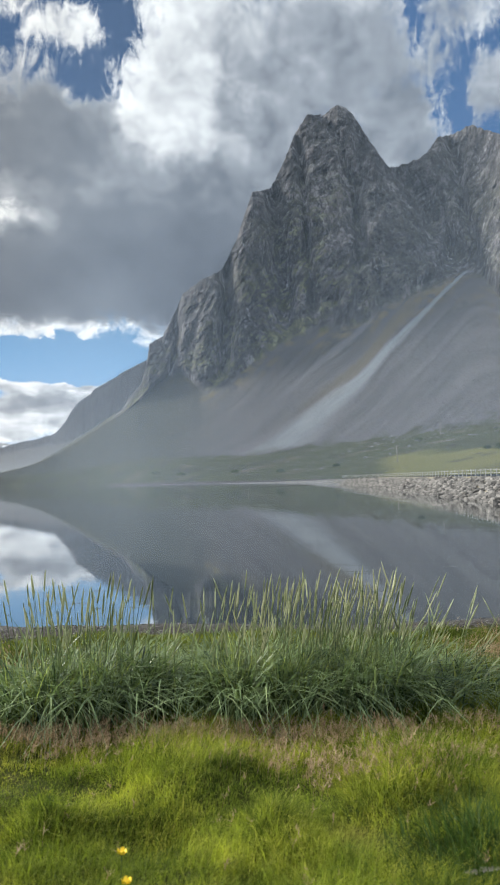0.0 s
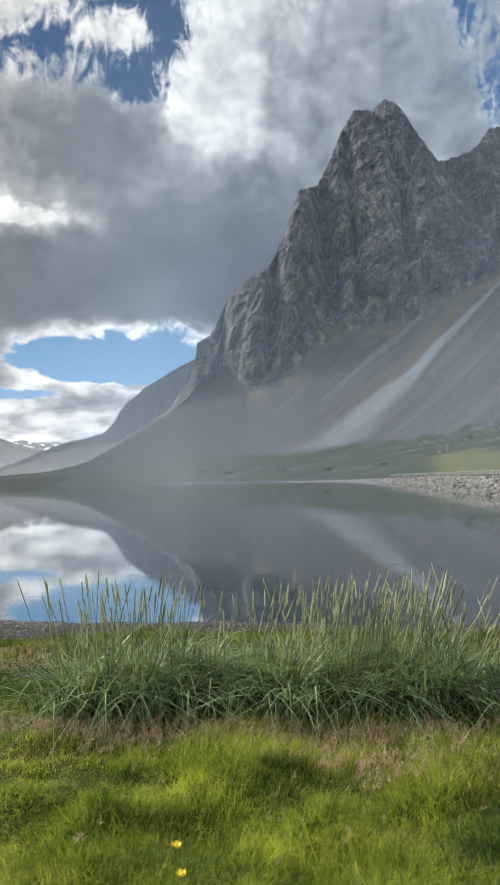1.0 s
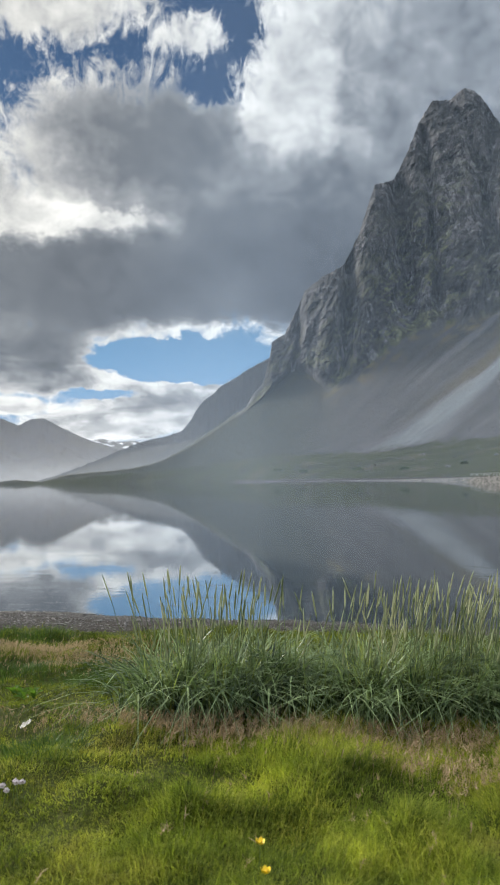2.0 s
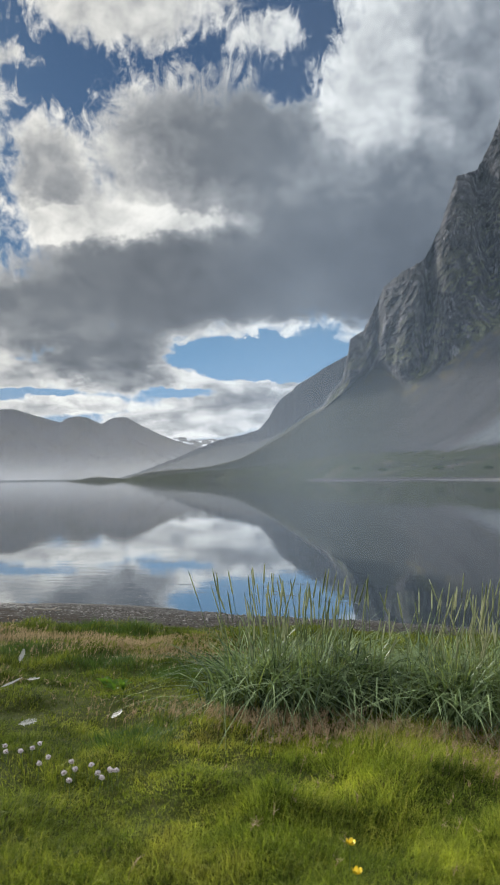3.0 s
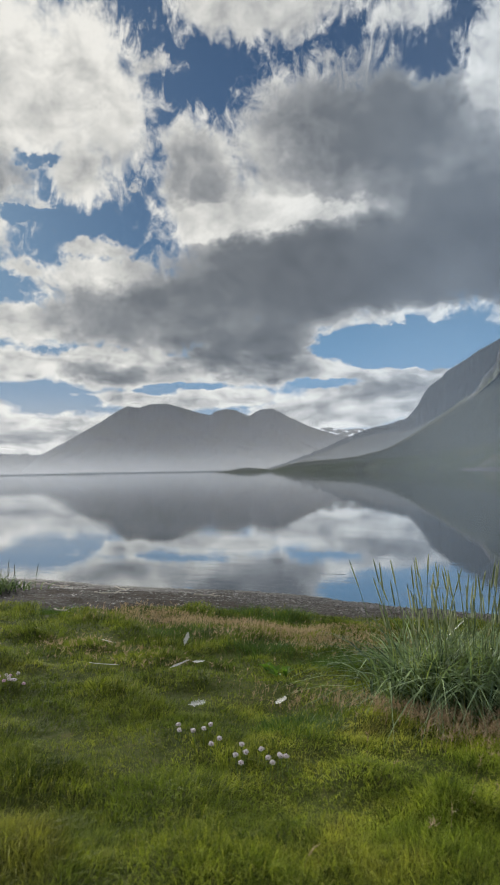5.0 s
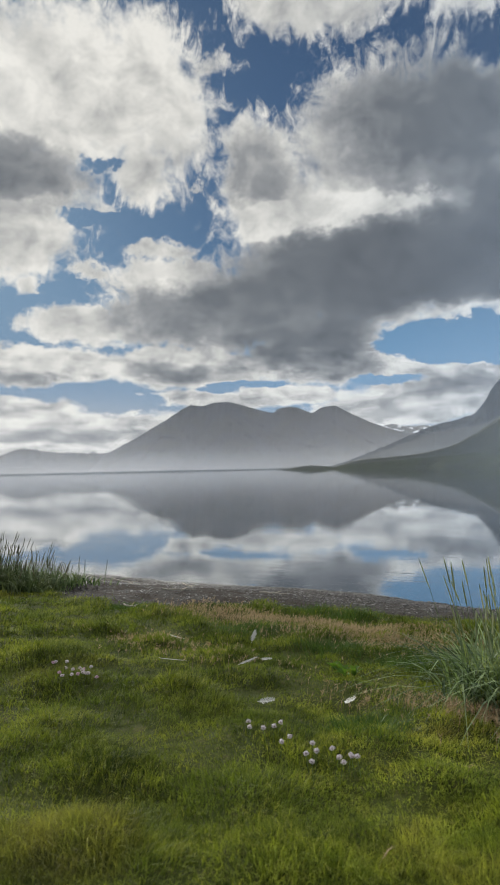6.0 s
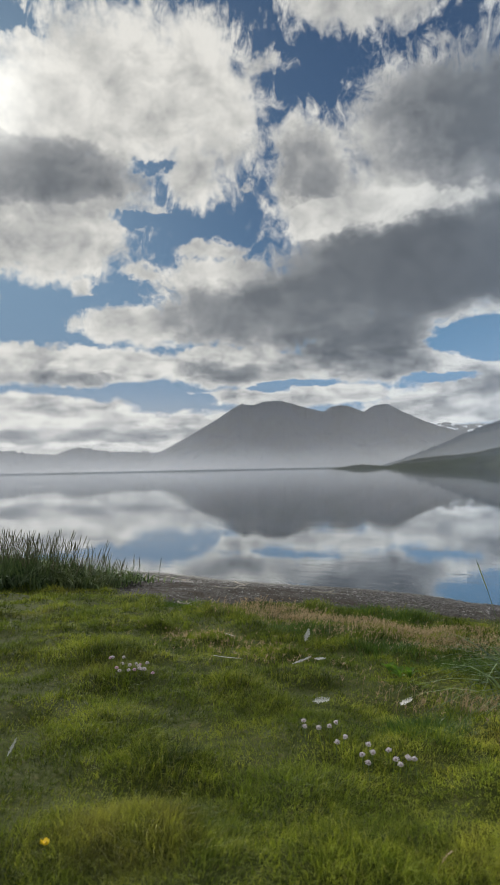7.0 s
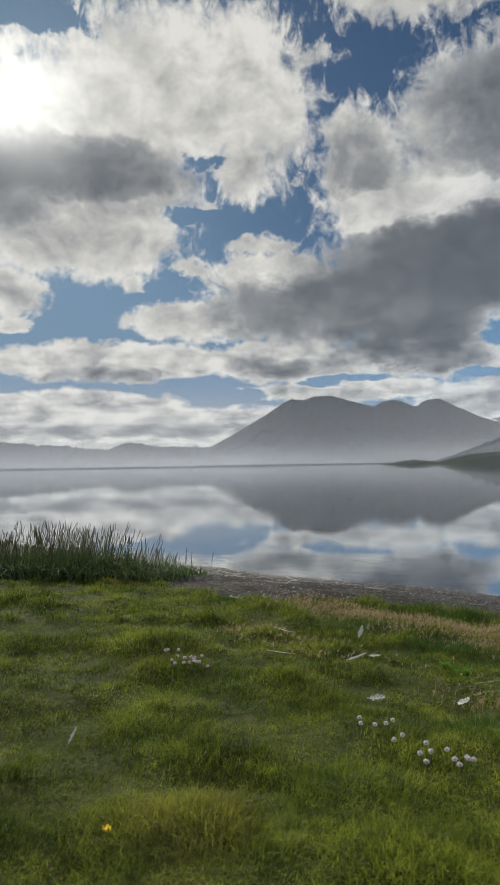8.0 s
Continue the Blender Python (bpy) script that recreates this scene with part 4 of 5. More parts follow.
def turf():
    pieces = []
    for r0, r1, density, wide in ((1.6, 3.2, 18000, 0.0030), (3.2, 4.6, 12000, 0.0036), (4.6, 7.0, 6500, 0.0050), (7.0, 9.5, 3600, 0.0075), (9.5, 14.5, 1700, 0.011)):
        a0, a1 = radians(-25), radians(67)
        n = int(0.5 * (r1 * r1 - r0 * r0) * (a1 - a0) * density)
        r, a = np.sqrt(rng.uniform(r0 * r0, r1 * r1, n)), rng.uniform(a0, a1, n)
        x, y = -r * np.sin(a), r * np.cos(a)
        keep = y < turf_edge(x) + rng.normal(0, 0.10, n)
        x, y = x[keep], y[keep]
        n = len(x)
        top, outward = tussock(x, y)
        lush_bright = np.clip((x + 1.6) / 1.6, 0, 1)
        h = (0.75 + 0.35 * top) * (0.50 + 0.40 * lush_bright) * (turf_height(x, y) + 0.025) * rng.uniform(0.5, 1.5, n)
        flow = np.where(rng.uniform(0, 1, n) < 0.35, outward + rng.normal(0, 0.9, n), 3.5 * fbm(x * 0.8, y * 0.8, 4.0, 3) + rng.normal(0, 1.2, n))
        pieces.append(blades(x, y, ground_z(x, y) - 0.01, h, wide * rng.uniform(0.7, 1.3, n), rng.uniform(0, math.pi, n), flow, rng.uniform(0.2, 1.5, n)))
    co, fc = joined(pieces)
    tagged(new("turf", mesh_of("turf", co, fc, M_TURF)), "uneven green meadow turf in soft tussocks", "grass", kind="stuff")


def dry_grass(name, label, cx, cy, rx, ry, count, tall):
    """A patch of fine reddish stalks with loose seed heads."""
    x, y = cx + rng.normal(0, rx * 0.5, count), cy + rng.normal(0, ry * 0.5, count)
    z = ground_z(x, y)
    h = tall * rng.uniform(0.55, 1.15, count)
    to, lean = rng.normal(0.3, 0.9, count), rng.uniform(0.05, 0.5, count)
    pieces = [blades(x, y, z - 0.01, h, np.full(count, 0.0016), rng.uniform(0, math.pi, count), to, lean, 2)]
    for i in range(9):
        w = rng.uniform(0.62, 1.0, count)
        px, py = x + np.cos(to) * h * lean * w ** 1.9, y + np.sin(to) * h * lean * w ** 1.9
        pz = z - 0.01 + h * (w - 0.42 * np.minimum(lean, 1.25) ** 1.5 * w ** 2.6)
        pieces.append(blades(px, py, pz, rng.uniform(0.012, 0.035, count), np.full(count, 0.0038), rng.uniform(0, math.pi, count), rng.uniform(0, 6.28, count), rng.uniform(0.3, 1.4, count), 1))
    co, fc = joined(pieces)
    tagged(new(name, mesh_of(name, co, fc, M_DRY)), label, "grass", kind="stuff")


def rods(x0, y0, z0, x1, y1, z1, r0, r1, sides=3):
    """Thin straight rods, thicker or thinner to their ends."""
    n = len(x0)
    co = np.empty((n, 2 * sides, 3))
    for i in range(sides):
        c, s = math.cos(2 * math.pi * i / sides), math.sin(2 * math.pi * i / sides)
        co[:, i] = np.stack([x0 + c * r0, y0 + s * r0, z0], 1)
        co[:, sides + i] = np.stack([x1 + c * r1, y1 + s * r1, z1], 1)
    quad = [(i, (i + 1) % sides, sides + (i + 1) % sides, sides + i) for i in range(sides)]
    tri = [t for a, b, c, d in quad for t in ((a, b, c), (a, c, d))]
    return co.reshape(-1, 3), (np.arange(n)[:, None, None] * 2 * sides + np.array(tri)[None]).reshape(-1, 3)


def lyme_clump(label, cx, cy, rx, ry, leaves, stalks, tall, sway, dark=False, broad=1.0):
    """Tall dune grass: arching blue-green leaves, straight stalks with narrow ears."""
    base = Vector((cx, cy, float(ground_z(cx, cy))))
    ob = new("lyme_grass", None)
    ob.location = base
    tagged(ob, label, "grass", "tall grass by the shore")
    gz = lambda x, y: ground_z(x + cx, y + cy) - base.z
    x, y = np.clip(rng.normal(0, rx * 0.55, leaves), -1.2 * rx, 1.2 * rx), np.clip(rng.normal(0, ry * 0.55, leaves), -1.1 * ry, 1.2 * ry)
    away = np.arctan2(y / ry, x / rx) * 0.6 + rng.normal(0, 1.4, leaves)
    # broad leaves that arch over, and finer ones that stand
    arch = rng.uniform(0, 1, leaves) < (0.6 if dark else 0.58)
    h = tall * np.where(arch, rng.uniform(0.52, 0.98, leaves), 0.24 + 0.52 * rng.uniform(0, 1, leaves) ** 1.4)
    if dark:
        h = tall * (0.40 + 0.50 * rng.uniform(0, 1, leaves) ** 1.5)
    wide = np.where(arch, rng.uniform(0.011, 0.020, leaves), rng.uniform(0.005, 0.009, leaves))
    over = np.where(arch, rng.uniform(0.6, 1.45, leaves), rng.uniform(0.1, 0.7, leaves))
    yaw, droop = away + math.pi / 2 + rng.normal(0, 0.5, leaves), np.where(arch, rng.uniform(0.44, 0.72, leaves), 0.42)
    for name, pick, mat in (("arching_leaves", arch, M_GLAUCOUS), ("upright_leaves", ~arch, M_LYME)):
        co, fc = blades(x[pick], y[pick], gz(x[pick], y[pick]) - 0.02, h[pick], wide[pick] * broad, yaw[pick], away[pick], over[pick], 6, droop[pick])
        part(name, mesh_of(name, co, fc, M_LYME_BACKLIT if dark else mat), ob)["kind"] = "stuff"
    x, y = rng.normal(0, rx * 0.5, stalks), rng.normal(0, ry * 0.5, stalks)
    z, h = gz(x, y), tall * rng.uniform(0.55 if dark else 0.62, 1.1, stalks)
    to, lean = rng.normal(0.0, 1.1, stalks) + (0 if sway > 0 else math.pi), np.abs(sway) + rng.uniform(0.0, 0.22, stalks)
    ear = rng.uniform(0.13, 0.20, stalks)
    at = lambda w: (x + np.cos(to) * h * lean * w ** 1.5, y + np.sin(to) * h * lean * w ** 1.5, z + h * w)
    mid, neck, tip = at(0.5), at(1 - ear / h), at(1.0)
    thick = np.full(stalks, 0.0026)
    co, fc = joined([rods(x, y, z - 0.02, *mid, thick, thick * 0.9), rods(*mid, *neck, thick * 0.9, thick * 0.7)])
    part("stalks", mesh_of("stalks", co, fc, M_LYME_BACKLIT if dark else M_STALK), ob)["kind"] = "stuff"
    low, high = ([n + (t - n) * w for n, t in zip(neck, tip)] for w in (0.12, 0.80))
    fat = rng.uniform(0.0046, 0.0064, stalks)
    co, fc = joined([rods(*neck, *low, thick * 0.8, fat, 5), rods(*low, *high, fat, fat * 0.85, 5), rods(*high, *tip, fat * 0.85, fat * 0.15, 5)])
    part("ears", mesh_of("ears", co, fc, M_EAR_BACKLIT if dark else M_SPIKE), ob, "narrow grass ears")["kind"] = "stuff"


turf()
for cx, cy, rx, ry, leaves, stalks, tall, sway in (
    (-1.42, 4.62, 0.30, 0.34, 1150, 54, 0.85, -0.06), (-1.08, 4.80, 0.32, 0.38, 1150, 50, 0.84, 0.05), (-0.66, 4.90, 0.36, 0.38, 1250, 12, 0.62, 0.10),
    (-0.14, 4.85, 0.34, 0.40, 1200, 72, 0.80, 0.08), (0.24, 4.92, 0.34, 0.40, 1200, 80, 0.84, 0.07), (0.62, 4.92, 0.32, 0.38, 1200, 84, 0.83, 0.12),
    (1.02, 4.88, 0.36, 0.36, 850, 26, 0.66, 0.42),
):
    lyme_clump("clump of tall blue-green lyme grass with pale ears", cx, cy, rx, ry, leaves, stalks, tall, sway)
# Same grass by the left shore, in the darkened backlit colours.
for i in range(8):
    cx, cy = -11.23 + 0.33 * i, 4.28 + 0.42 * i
    lyme_clump("clump of tall shore grass coloured dark as if backlit against the lake", cx, cy, 0.62, 0.62, (2300, 2300, 2300, 2300, 2300, 2300, 1400, 700)[i], (110, 110, 100, 100, 170, 150, 80, 40)[i], (0.68, 0.66, 0.64, 0.64, 0.80, 0.74, 0.60, 0.46)[i], 0.16, True, 1.3)
dry_grass("dry_grass", "strip of reddish dry grass in seed before the tall clump", 0.0, 4.10, 2.1, 0.22, 1500, 0.14)
dry_grass("dry_grass", "patch of reddish dry grass near the gravel", -3.2, 6.4, 1.3, 0.7, 1500, 0.10)
dry_grass("dry_grass", "patch of reddish dry grass near the gravel", -4.9, 6.5, 0.9, 0.5, 800, 0.10)
dry_grass("dry_grass", "patch of reddish dry grass near the gravel", 2.2, 6.4, 0.8, 0.9, 700, 0.22)
dry_grass("dry_grass", "small patch of pale grass in seed", 0.45, 3.55, 0.7, 0.28, 420, 0.15)
dry_grass("dry_grass", "thin strip of pale grass in seed before the tall clump", -1.0, 3.95, 0.8, 0.3, 500, 0.12)
dry_grass("dry_grass", "small patch of pale grass in seed", -4.2, 4.6, 1.0, 0.5, 240, 0.07)
dry_grass("dry_grass", "sparse dry stalks standing in the turf", 0.4, 3.3, 1.4, 0.9, 90, 0.12)


def dark_tuft(cx, cy, r, count, tall):
    """A tuft of longer, darker grass in the turf."""
    x, y = cx + rng.normal(0, r * 0.5, count), cy + rng.normal(0, r * 0.5, count)
    out = np.arctan2(y - cy, x - cx) + rng.normal(0, 0.8, count)
    co, fc = blades(x, y, ground_z(x, y) - 0.01, tall * rng.uniform(0.5, 1.1, count), np.full(count, 0.005), rng.uniform(0, math.pi, count), out, rng.uniform(0.2, 1.2, count), 3)
    tagged(new("grass_tuft", mesh_of("grass_tuft", co, fc, M_DARK)), "tuft of longer dark green grass in the turf", "grass", "dark tufts in the turf", "stuff")


M_DARK = blade_material("dark_grass_blades", (0.030, 0.062, 0.014), (0.085, 0.140, 0.035), (0.16, 0.15, 0.06), dryness=0.2, through_light=0.3)
for cx, cy, r, count, tall in ((0.78, 2.62, 0.30, 1500, 0.20), (0.55, 2.30, 0.22, 700, 0.16), (-3.2, 5.6, 0.35, 700, 0.14), (-2.4, 5.9, 0.4, 800, 0.15), (-4.3, 5.9, 0.35, 700, 0.13), (-1.89, 3.57, 0.22, 700, 0.12), (-3.97, 7.6, 0.3, 500, 0.16), (-4.45, 7.6, 0.35, 500, 0.15), (-6.3, 6.2, 0.25, 500, 0.11), (-5.7, 6.1, 0.2, 350, 0.10), (-2.37, 5.4, 0.4, 700, 0.15)):
    dark_tuft(cx, cy, r, count, tall)


# ---- causeway with riprap, fence and poles ----
def rough_stone(seed, flat=0.7):
    """An angular stone, about 1 across."""
    r = random.Random(seed)
    bm = bmesh.new()
    bmesh.ops.create_icosphere(bm, subdivisions=1, radius=0.5)
    for v in bm.verts:
        v.co *= r.uniform(0.72, 1.12)
        v.co.z *= flat
        v.co.x *= 1.25
    return bm


def stone_arrays(seed):
    bm = rough_stone(seed)
    bm.verts.ensure_lookup_table()
    co = np.array([v.co[:] for v in bm.verts])
    fc = np.array([[v.index for v in f.verts] for f in bm.faces])
    bm.free()
    return co, fc


STONES = [stone_arrays(s) for s in range(6)]


def stones_joined(places, sizes, seed):
    """Many small stones as one pile."""
    g = np.random.default_rng(seed)
    pieces = []
    for i, (co, fc) in enumerate(STONES):
        sel = np.arange(len(places)) % len(STONES) == i
        p, s = places[sel], sizes[sel]
        a = g.uniform(0, 6.28, len(p))
        c, n = np.cos(a)[:, None], np.sin(a)[:, None]
        x = (co[None, :, 0] * c - co[None, :, 1] * n) * s[:, None] + p[:, None, 0]
        y = (co[None, :, 0] * n + co[None, :, 1] * c) * s[:, None] + p[:, None, 1]
        z = co[None, :, 2] * s[:, None] + p[:, None, 2]
        pieces.append((np.stack([x, y, z], -1).reshape(-1, 3), (np.arange(len(p))[:, None, None] * len(co) + fc[None]).reshape(-1, 3)))
    return joined(pieces)


def causeway():
    ys = np.concatenate([np.linspace(8, 140, 90), np.linspace(144, 450, 90)])
    section = [(-1.6, -1.7), (0.0, -0.85), (2.6, 0.80), (3.2, 0.98), (5.6, 1.06), (8.4, 0.98), (9.4, 0.72), (12.0, 0.2)]
    S, Y = np.meshgrid(np.arange(len(section)), ys, indexing="ij")
    off, z = np.array(section)[:, 0][S], np.array(section)[:, 1][S]
    z = -0.85 + (z + 0.85) * np.clip((420 - Y) / 260, 0.06, 1)
    x = bank_x(Y) + off + 0.15 * fbm(Y * 0.5, off, 0, 3)
    co = np.stack([x, Y, z + 0.04 * fbm(Y, off, 2.0, 3)], -1).reshape(-1, 3)
    ob = new("embankment", mesh_of("embankment", co, grid_faces(len(section), len(ys)), M_GRAVEL))
    tagged(ob, "low gravel causeway faced with broken grey stone", "embankment", kind="structure")
    g = np.random.default_rng(11)
    # the stones of the facing
    meshes = []
    for co, fc in STONES:
        meshes.append(mesh_of("boulder", co, fc, M_STONE, False))
    n = 0
    for y in np.arange(43.0, 80.0, 0.60):
        for s in (0.1, 0.75, 1.35, 1.95, 2.5):
            if n >= 300:
                break
            yy, ss = y + g.uniform(-0.3, 0.3), s + g.uniform(-0.25, 0.25)
            b = part("boulder", meshes[n % 6], ob)
            size = g.uniform(0.42, 0.85)
            b.matrix_basis = Matrix.LocRotScale((float(bank_x(yy)) + ss, yy, -0.85 + 0.63 * ss + 0.08), Euler(g.uniform(-0.6, 0.6, 3) + [0, 0, g.uniform(0, 6)]), Vector((size, size * g.uniform(0.7, 1), size)))
            n += 1
    y = g.uniform(66, 440, 3000)
    y = np.concatenate([y, g.uniform(76, 210, 2600), g.uniform(40, 80, 900)])
    s = g.uniform(-0.2, 2.7, len(y))
    places = np.stack([bank_x(y) + s, y, -0.85 + (0.63 * s + 0.02) * np.clip((420 - y) / 260, 0.06, 1)], 1)
    co, fc = stones_joined(places, g.uniform(0.3, 0.85, len(y)), 3)
    part("riprap", mesh_of("riprap", co, fc, M_STONE, False), ob, "piled broken grey stones")["kind"] = "stuff"


def box(bm, size, at):
    bmesh.ops.create_cube(bm, size=1, matrix=Matrix.Translation(at) @ Matrix.Diagonal((*size, 1)))


def roadside_fence():
    ob = new("roadside_fence", None)
    ob.location = (float(bank_x(40)) + 4.6, 40, 1.0)
    tagged(ob, "pale steel guard fence along the causeway", "fence")
    bm = bmesh.new()
    box(bm, (0.07, 0.07, 0.85), (0, 0, 0.38))
    box(bm, (0.12, 0.12, 0.03), (0, 0, 0.81))
    post = bm_mesh("post", bm, M_STEEL, False)
    spots = [Vector((float(bank_x(y)) + 4.6, y, 1.0)) for y in np.arange(40, 230, 2.0)]
    for p in spots:
        part("post", post, ob).location = p - ob.location
    for h in (0.42, 0.72):
        bm = bmesh.new()
        for a, b in zip(spots, spots[1:]):
            d = b - a
            m = Matrix.Translation((a + b) / 2 - ob.location + Vector((-0.06, 0, h))) @ Matrix.Rotation(-math.atan2(d.x, d.y), 4, "Z") @ Matrix.Diagonal((0.03, d.length + 0.01, 0.035, 1))
            bmesh.ops.create_cube(bm, size=1, matrix=m)
        part("rail", bm_mesh("rail", bm, M_STEEL, False), ob)


def foot_height(az, dist):
    """Height of the mountain's foot near a bearing and distance."""
    x, y = -dist * math.sin(radians(az)), dist * math.cos(radians(az))
    i = np.argmin((FOOT_PLACES[:, 0] - x) ** 2 + (FOOT_PLACES[:, 1] - y) ** 2)
    return Vector(FOOT_PLACES[i].tolist())


def utility_pole(az, dist, tall):
    ob = new("utility_pole", None)
    ob.location = foot_height(az, dist)
    tagged(ob, "weathered wooden utility pole in the meadow", "pole", "poles along the road")
    bm = bmesh.new()
    bmesh.ops.create_cone(bm, segments=10, radius1=0.17, radius2=0.12, depth=tall + 1, cap_ends=True, matrix=Matrix.Translation((0, 0, tall / 2 - 0.5)))
    part("pole", bm_mesh("pole", bm, M_POLE), ob)
    bm = bmesh.new()
    box(bm, (1.8, 0.12, 0.14), (0, 0, tall - 0.5))
    part("crossarm", bm_mesh("crossarm", bm, M_POLE, False), ob)
    for x in (-0.8, 0.0, 0.8):
        bm = bmesh.new()
        bmesh.ops.create_cone(bm, segments=8, radius1=0.07, radius2=0.05, depth=0.22, cap_ends=True, matrix=Matrix.Translation((x, 0, tall - 0.33)))
        part("insulator", bm_mesh("insulator", bm, M_STEEL), ob)


def shrub(az, dist, wide, tall, seed):
    """A low willow bush: short stems under a ragged heap of leaves."""
    g = np.random.default_rng(seed)
    ob = new("shrub", None)
    ob.location = foot_height(az, dist)
    tagged(ob, "low dark green willow bush on the mountain's foot", "bush", "bushes at the mountain's foot")
    n = 900
    a, r, h = g.uniform(0, 6.28, n), np.sqrt(g.uniform(0, 1, n)), g.uniform(0, 1, n) ** 0.6
    rag = 0.75 + 0.35 * fbm(np.cos(a) * 2 + seed, np.sin(a) * 2, h * 3, 3)
    x, y, z = np.cos(a) * r * wide * rag * np.sqrt(1.02 - h * h * 0.8), np.sin(a) * r * wide * rag * np.sqrt(1.02 - h * h * 0.8), h * tall * rag
    co, fc = blades(x, y, z, g.uniform(0.2, 0.5, n), g.uniform(0.15, 0.35, n), g.uniform(0, 3.14, n), g.uniform(0, 6.28, n), g.uniform(0.2, 1.2, n), 2)
    part("crown", mesh_of("crown", co, fc, M_BUSH), ob)["kind"] = "stuff"
    k = 7
    a = g.uniform(0, 6.28, k)
    zero = np.zeros(k)
    co, fc = rods(zero, zero, zero - 0.3, np.cos(a) * wide * 0.5, np.sin(a) * wide * 0.5, np.full(k, tall * 0.7), np.full(k, 0.06), np.full(k, 0.02), 5)
    part("stems", mesh_of("stems", co, fc, M_POLE), ob)


M_BUSH = blade_material("bush_leaves", (0.022, 0.036, 0.012), (0.060, 0.085, 0.028), (0.09, 0.085, 0.03), dryness=0.2)
causeway()
roadside_fence()
utility_pole(-10.2, 360, 8.5)
utility_pole(-14.2, 520, 8.5)
utility_pole(4.1, 480, 8.5)
for i, (az, dist, wide, tall) in enumerate(((-18.3, 330, 4.5, 3.0), (-19.2, 335, 5.0, 3.4), (-17.6, 345, 2.5, 1.8), (-1.5, 470, 5, 2.6), (2.2, 520, 6, 3.0), (6.5, 600, 6, 3.2), (8.6, 640, 7, 3.0), (-6.0, 420, 3.5, 2.0), (-12.3, 500, 5, 2.6))):
    shrub(az, dist, wide, tall, 40 + i)


def scattered_rocks():
    """Fallen rocks lying on the meadow and heath under the scree."""
    g = np.random.default_rng(5)
    p = FOOT_PLACES[g.integers(0, len(FOOT_PLACES), 900)]
    r = np.hypot(p[:, 0], p[:, 1])
    p = p[(r > 430)]
    co, fc = stones_joined(p, 0.6 + 2.6 * g.uniform(0, 1, len(p)) ** 4, 8)
    tagged(new("fallen_rocks", mesh_of("fallen_rocks", co, fc, M_FALLEN, False)), "grey fallen rocks strewn over the mountain's foot", "rocks", kind="stuff")


scattered_rocks()


# ---- the shore ----
def shore_pebbles():
    g = np.random.default_rng(21)
    n = 36000
    x, w = g.uniform(-11.5, 4.0, n), g.uniform(0, 1, n) ** 0.7
    y = turf_edge(x) - 0.1 + w * (11.3 - turf_edge(x))
    keep = fbm(x * 0.8, y * 1.6, 3.0, 3) + g.uniform(-0.6, 0.6, n) > -0.15
    x, y = x[keep], y[keep]
    s = 0.008 + 0.030 * g.uniform(0, 1, len(x)) ** 4
    co, fc = stones_joined(np.stack([x, y, ground_z(x, y) + s * 0.12], 1), s, 4)
    tagged(new("shore_pebbles", mesh_of("shore_pebbles", co, fc, M_PEBBLE, False)), "dark wet pebbles and shingle along the lake shore", "pebbles", kind="stuff")


def shallow_stones():
    """Dark stones and weed just breaking the water beyond the shingle."""
    g = np.random.default_rng(33)
    n = 1500
    x = g.uniform(-10.5, 5.5, n)
    y = 10.5 + np.abs(g.normal(0, 0.7, n)) + np.clip((x - 1.0) * 0.35, 0, 1.2) * g.uniform(0, 1, n)
    keep = fbm(x * 0.7, y * 2.2, 6.0, 3) > np.where(x > 0.5, -0.05, 0.12)
    x, y = x[keep], y[keep]
    s = 0.03 + 0.10 * g.uniform(0, 1, len(x)) ** 3
    co, fc = stones_joined(np.stack([x, y, np.full(len(x), WATER - 0.005) - s * 0.22], 1), s, 9)
    tagged(new("shallow_stones", mesh_of("shallow_stones", co, fc, M_PEBBLE, False)), "dark wet stones breaking the shallow water", "stones", kind="stuff")


def driftwood(x, y, length, turn, seed):
    """A bleached stick with a kink and a stub of a branch."""
    r = random.Random(seed)
    cu = bpy.data.curves.new("driftwood", "CURVE")
    cu.dimensions, cu.bevel_depth, cu.bevel_resolution = "3D", 0.011, 1
    for k, n in ((0, 6), (1, 3)):
        sp = cu.splines.new("POLY")
        sp.points.add(n - 1)
        for i in range(n):
            t = i / (n - 1)
            if k == 0:
                sp.points[i].co = ((t - 0.5) * length, r.uniform(-0.02, 0.02) * length * 2, 0.012 + r.uniform(0, 0.02), 1)
            else:
                sp.points[i].co = (0.1 * length + t * 0.16 * length, t * 0.14 * length, 0.015 + 0.03 * t, 1)
            sp.points[i].radius = 1.2 - 0.8 * t
    ob = new("driftwood", cu)
    bpy.context.view_layer.update()
    me = bpy.data.meshes.new_from_object(ob)
    bpy.data.objects.remove(ob)
    me.materials.append(M_DRIFT)
    ob = new("driftwood", me)
    ob.matrix_basis = pose(x, y, float(ground_z(x, y)) + 0.02, 0, 0, turn)
    tagged(ob, "bleached stick of driftwood lying by the shore", "driftwood", "driftwood on the shore")


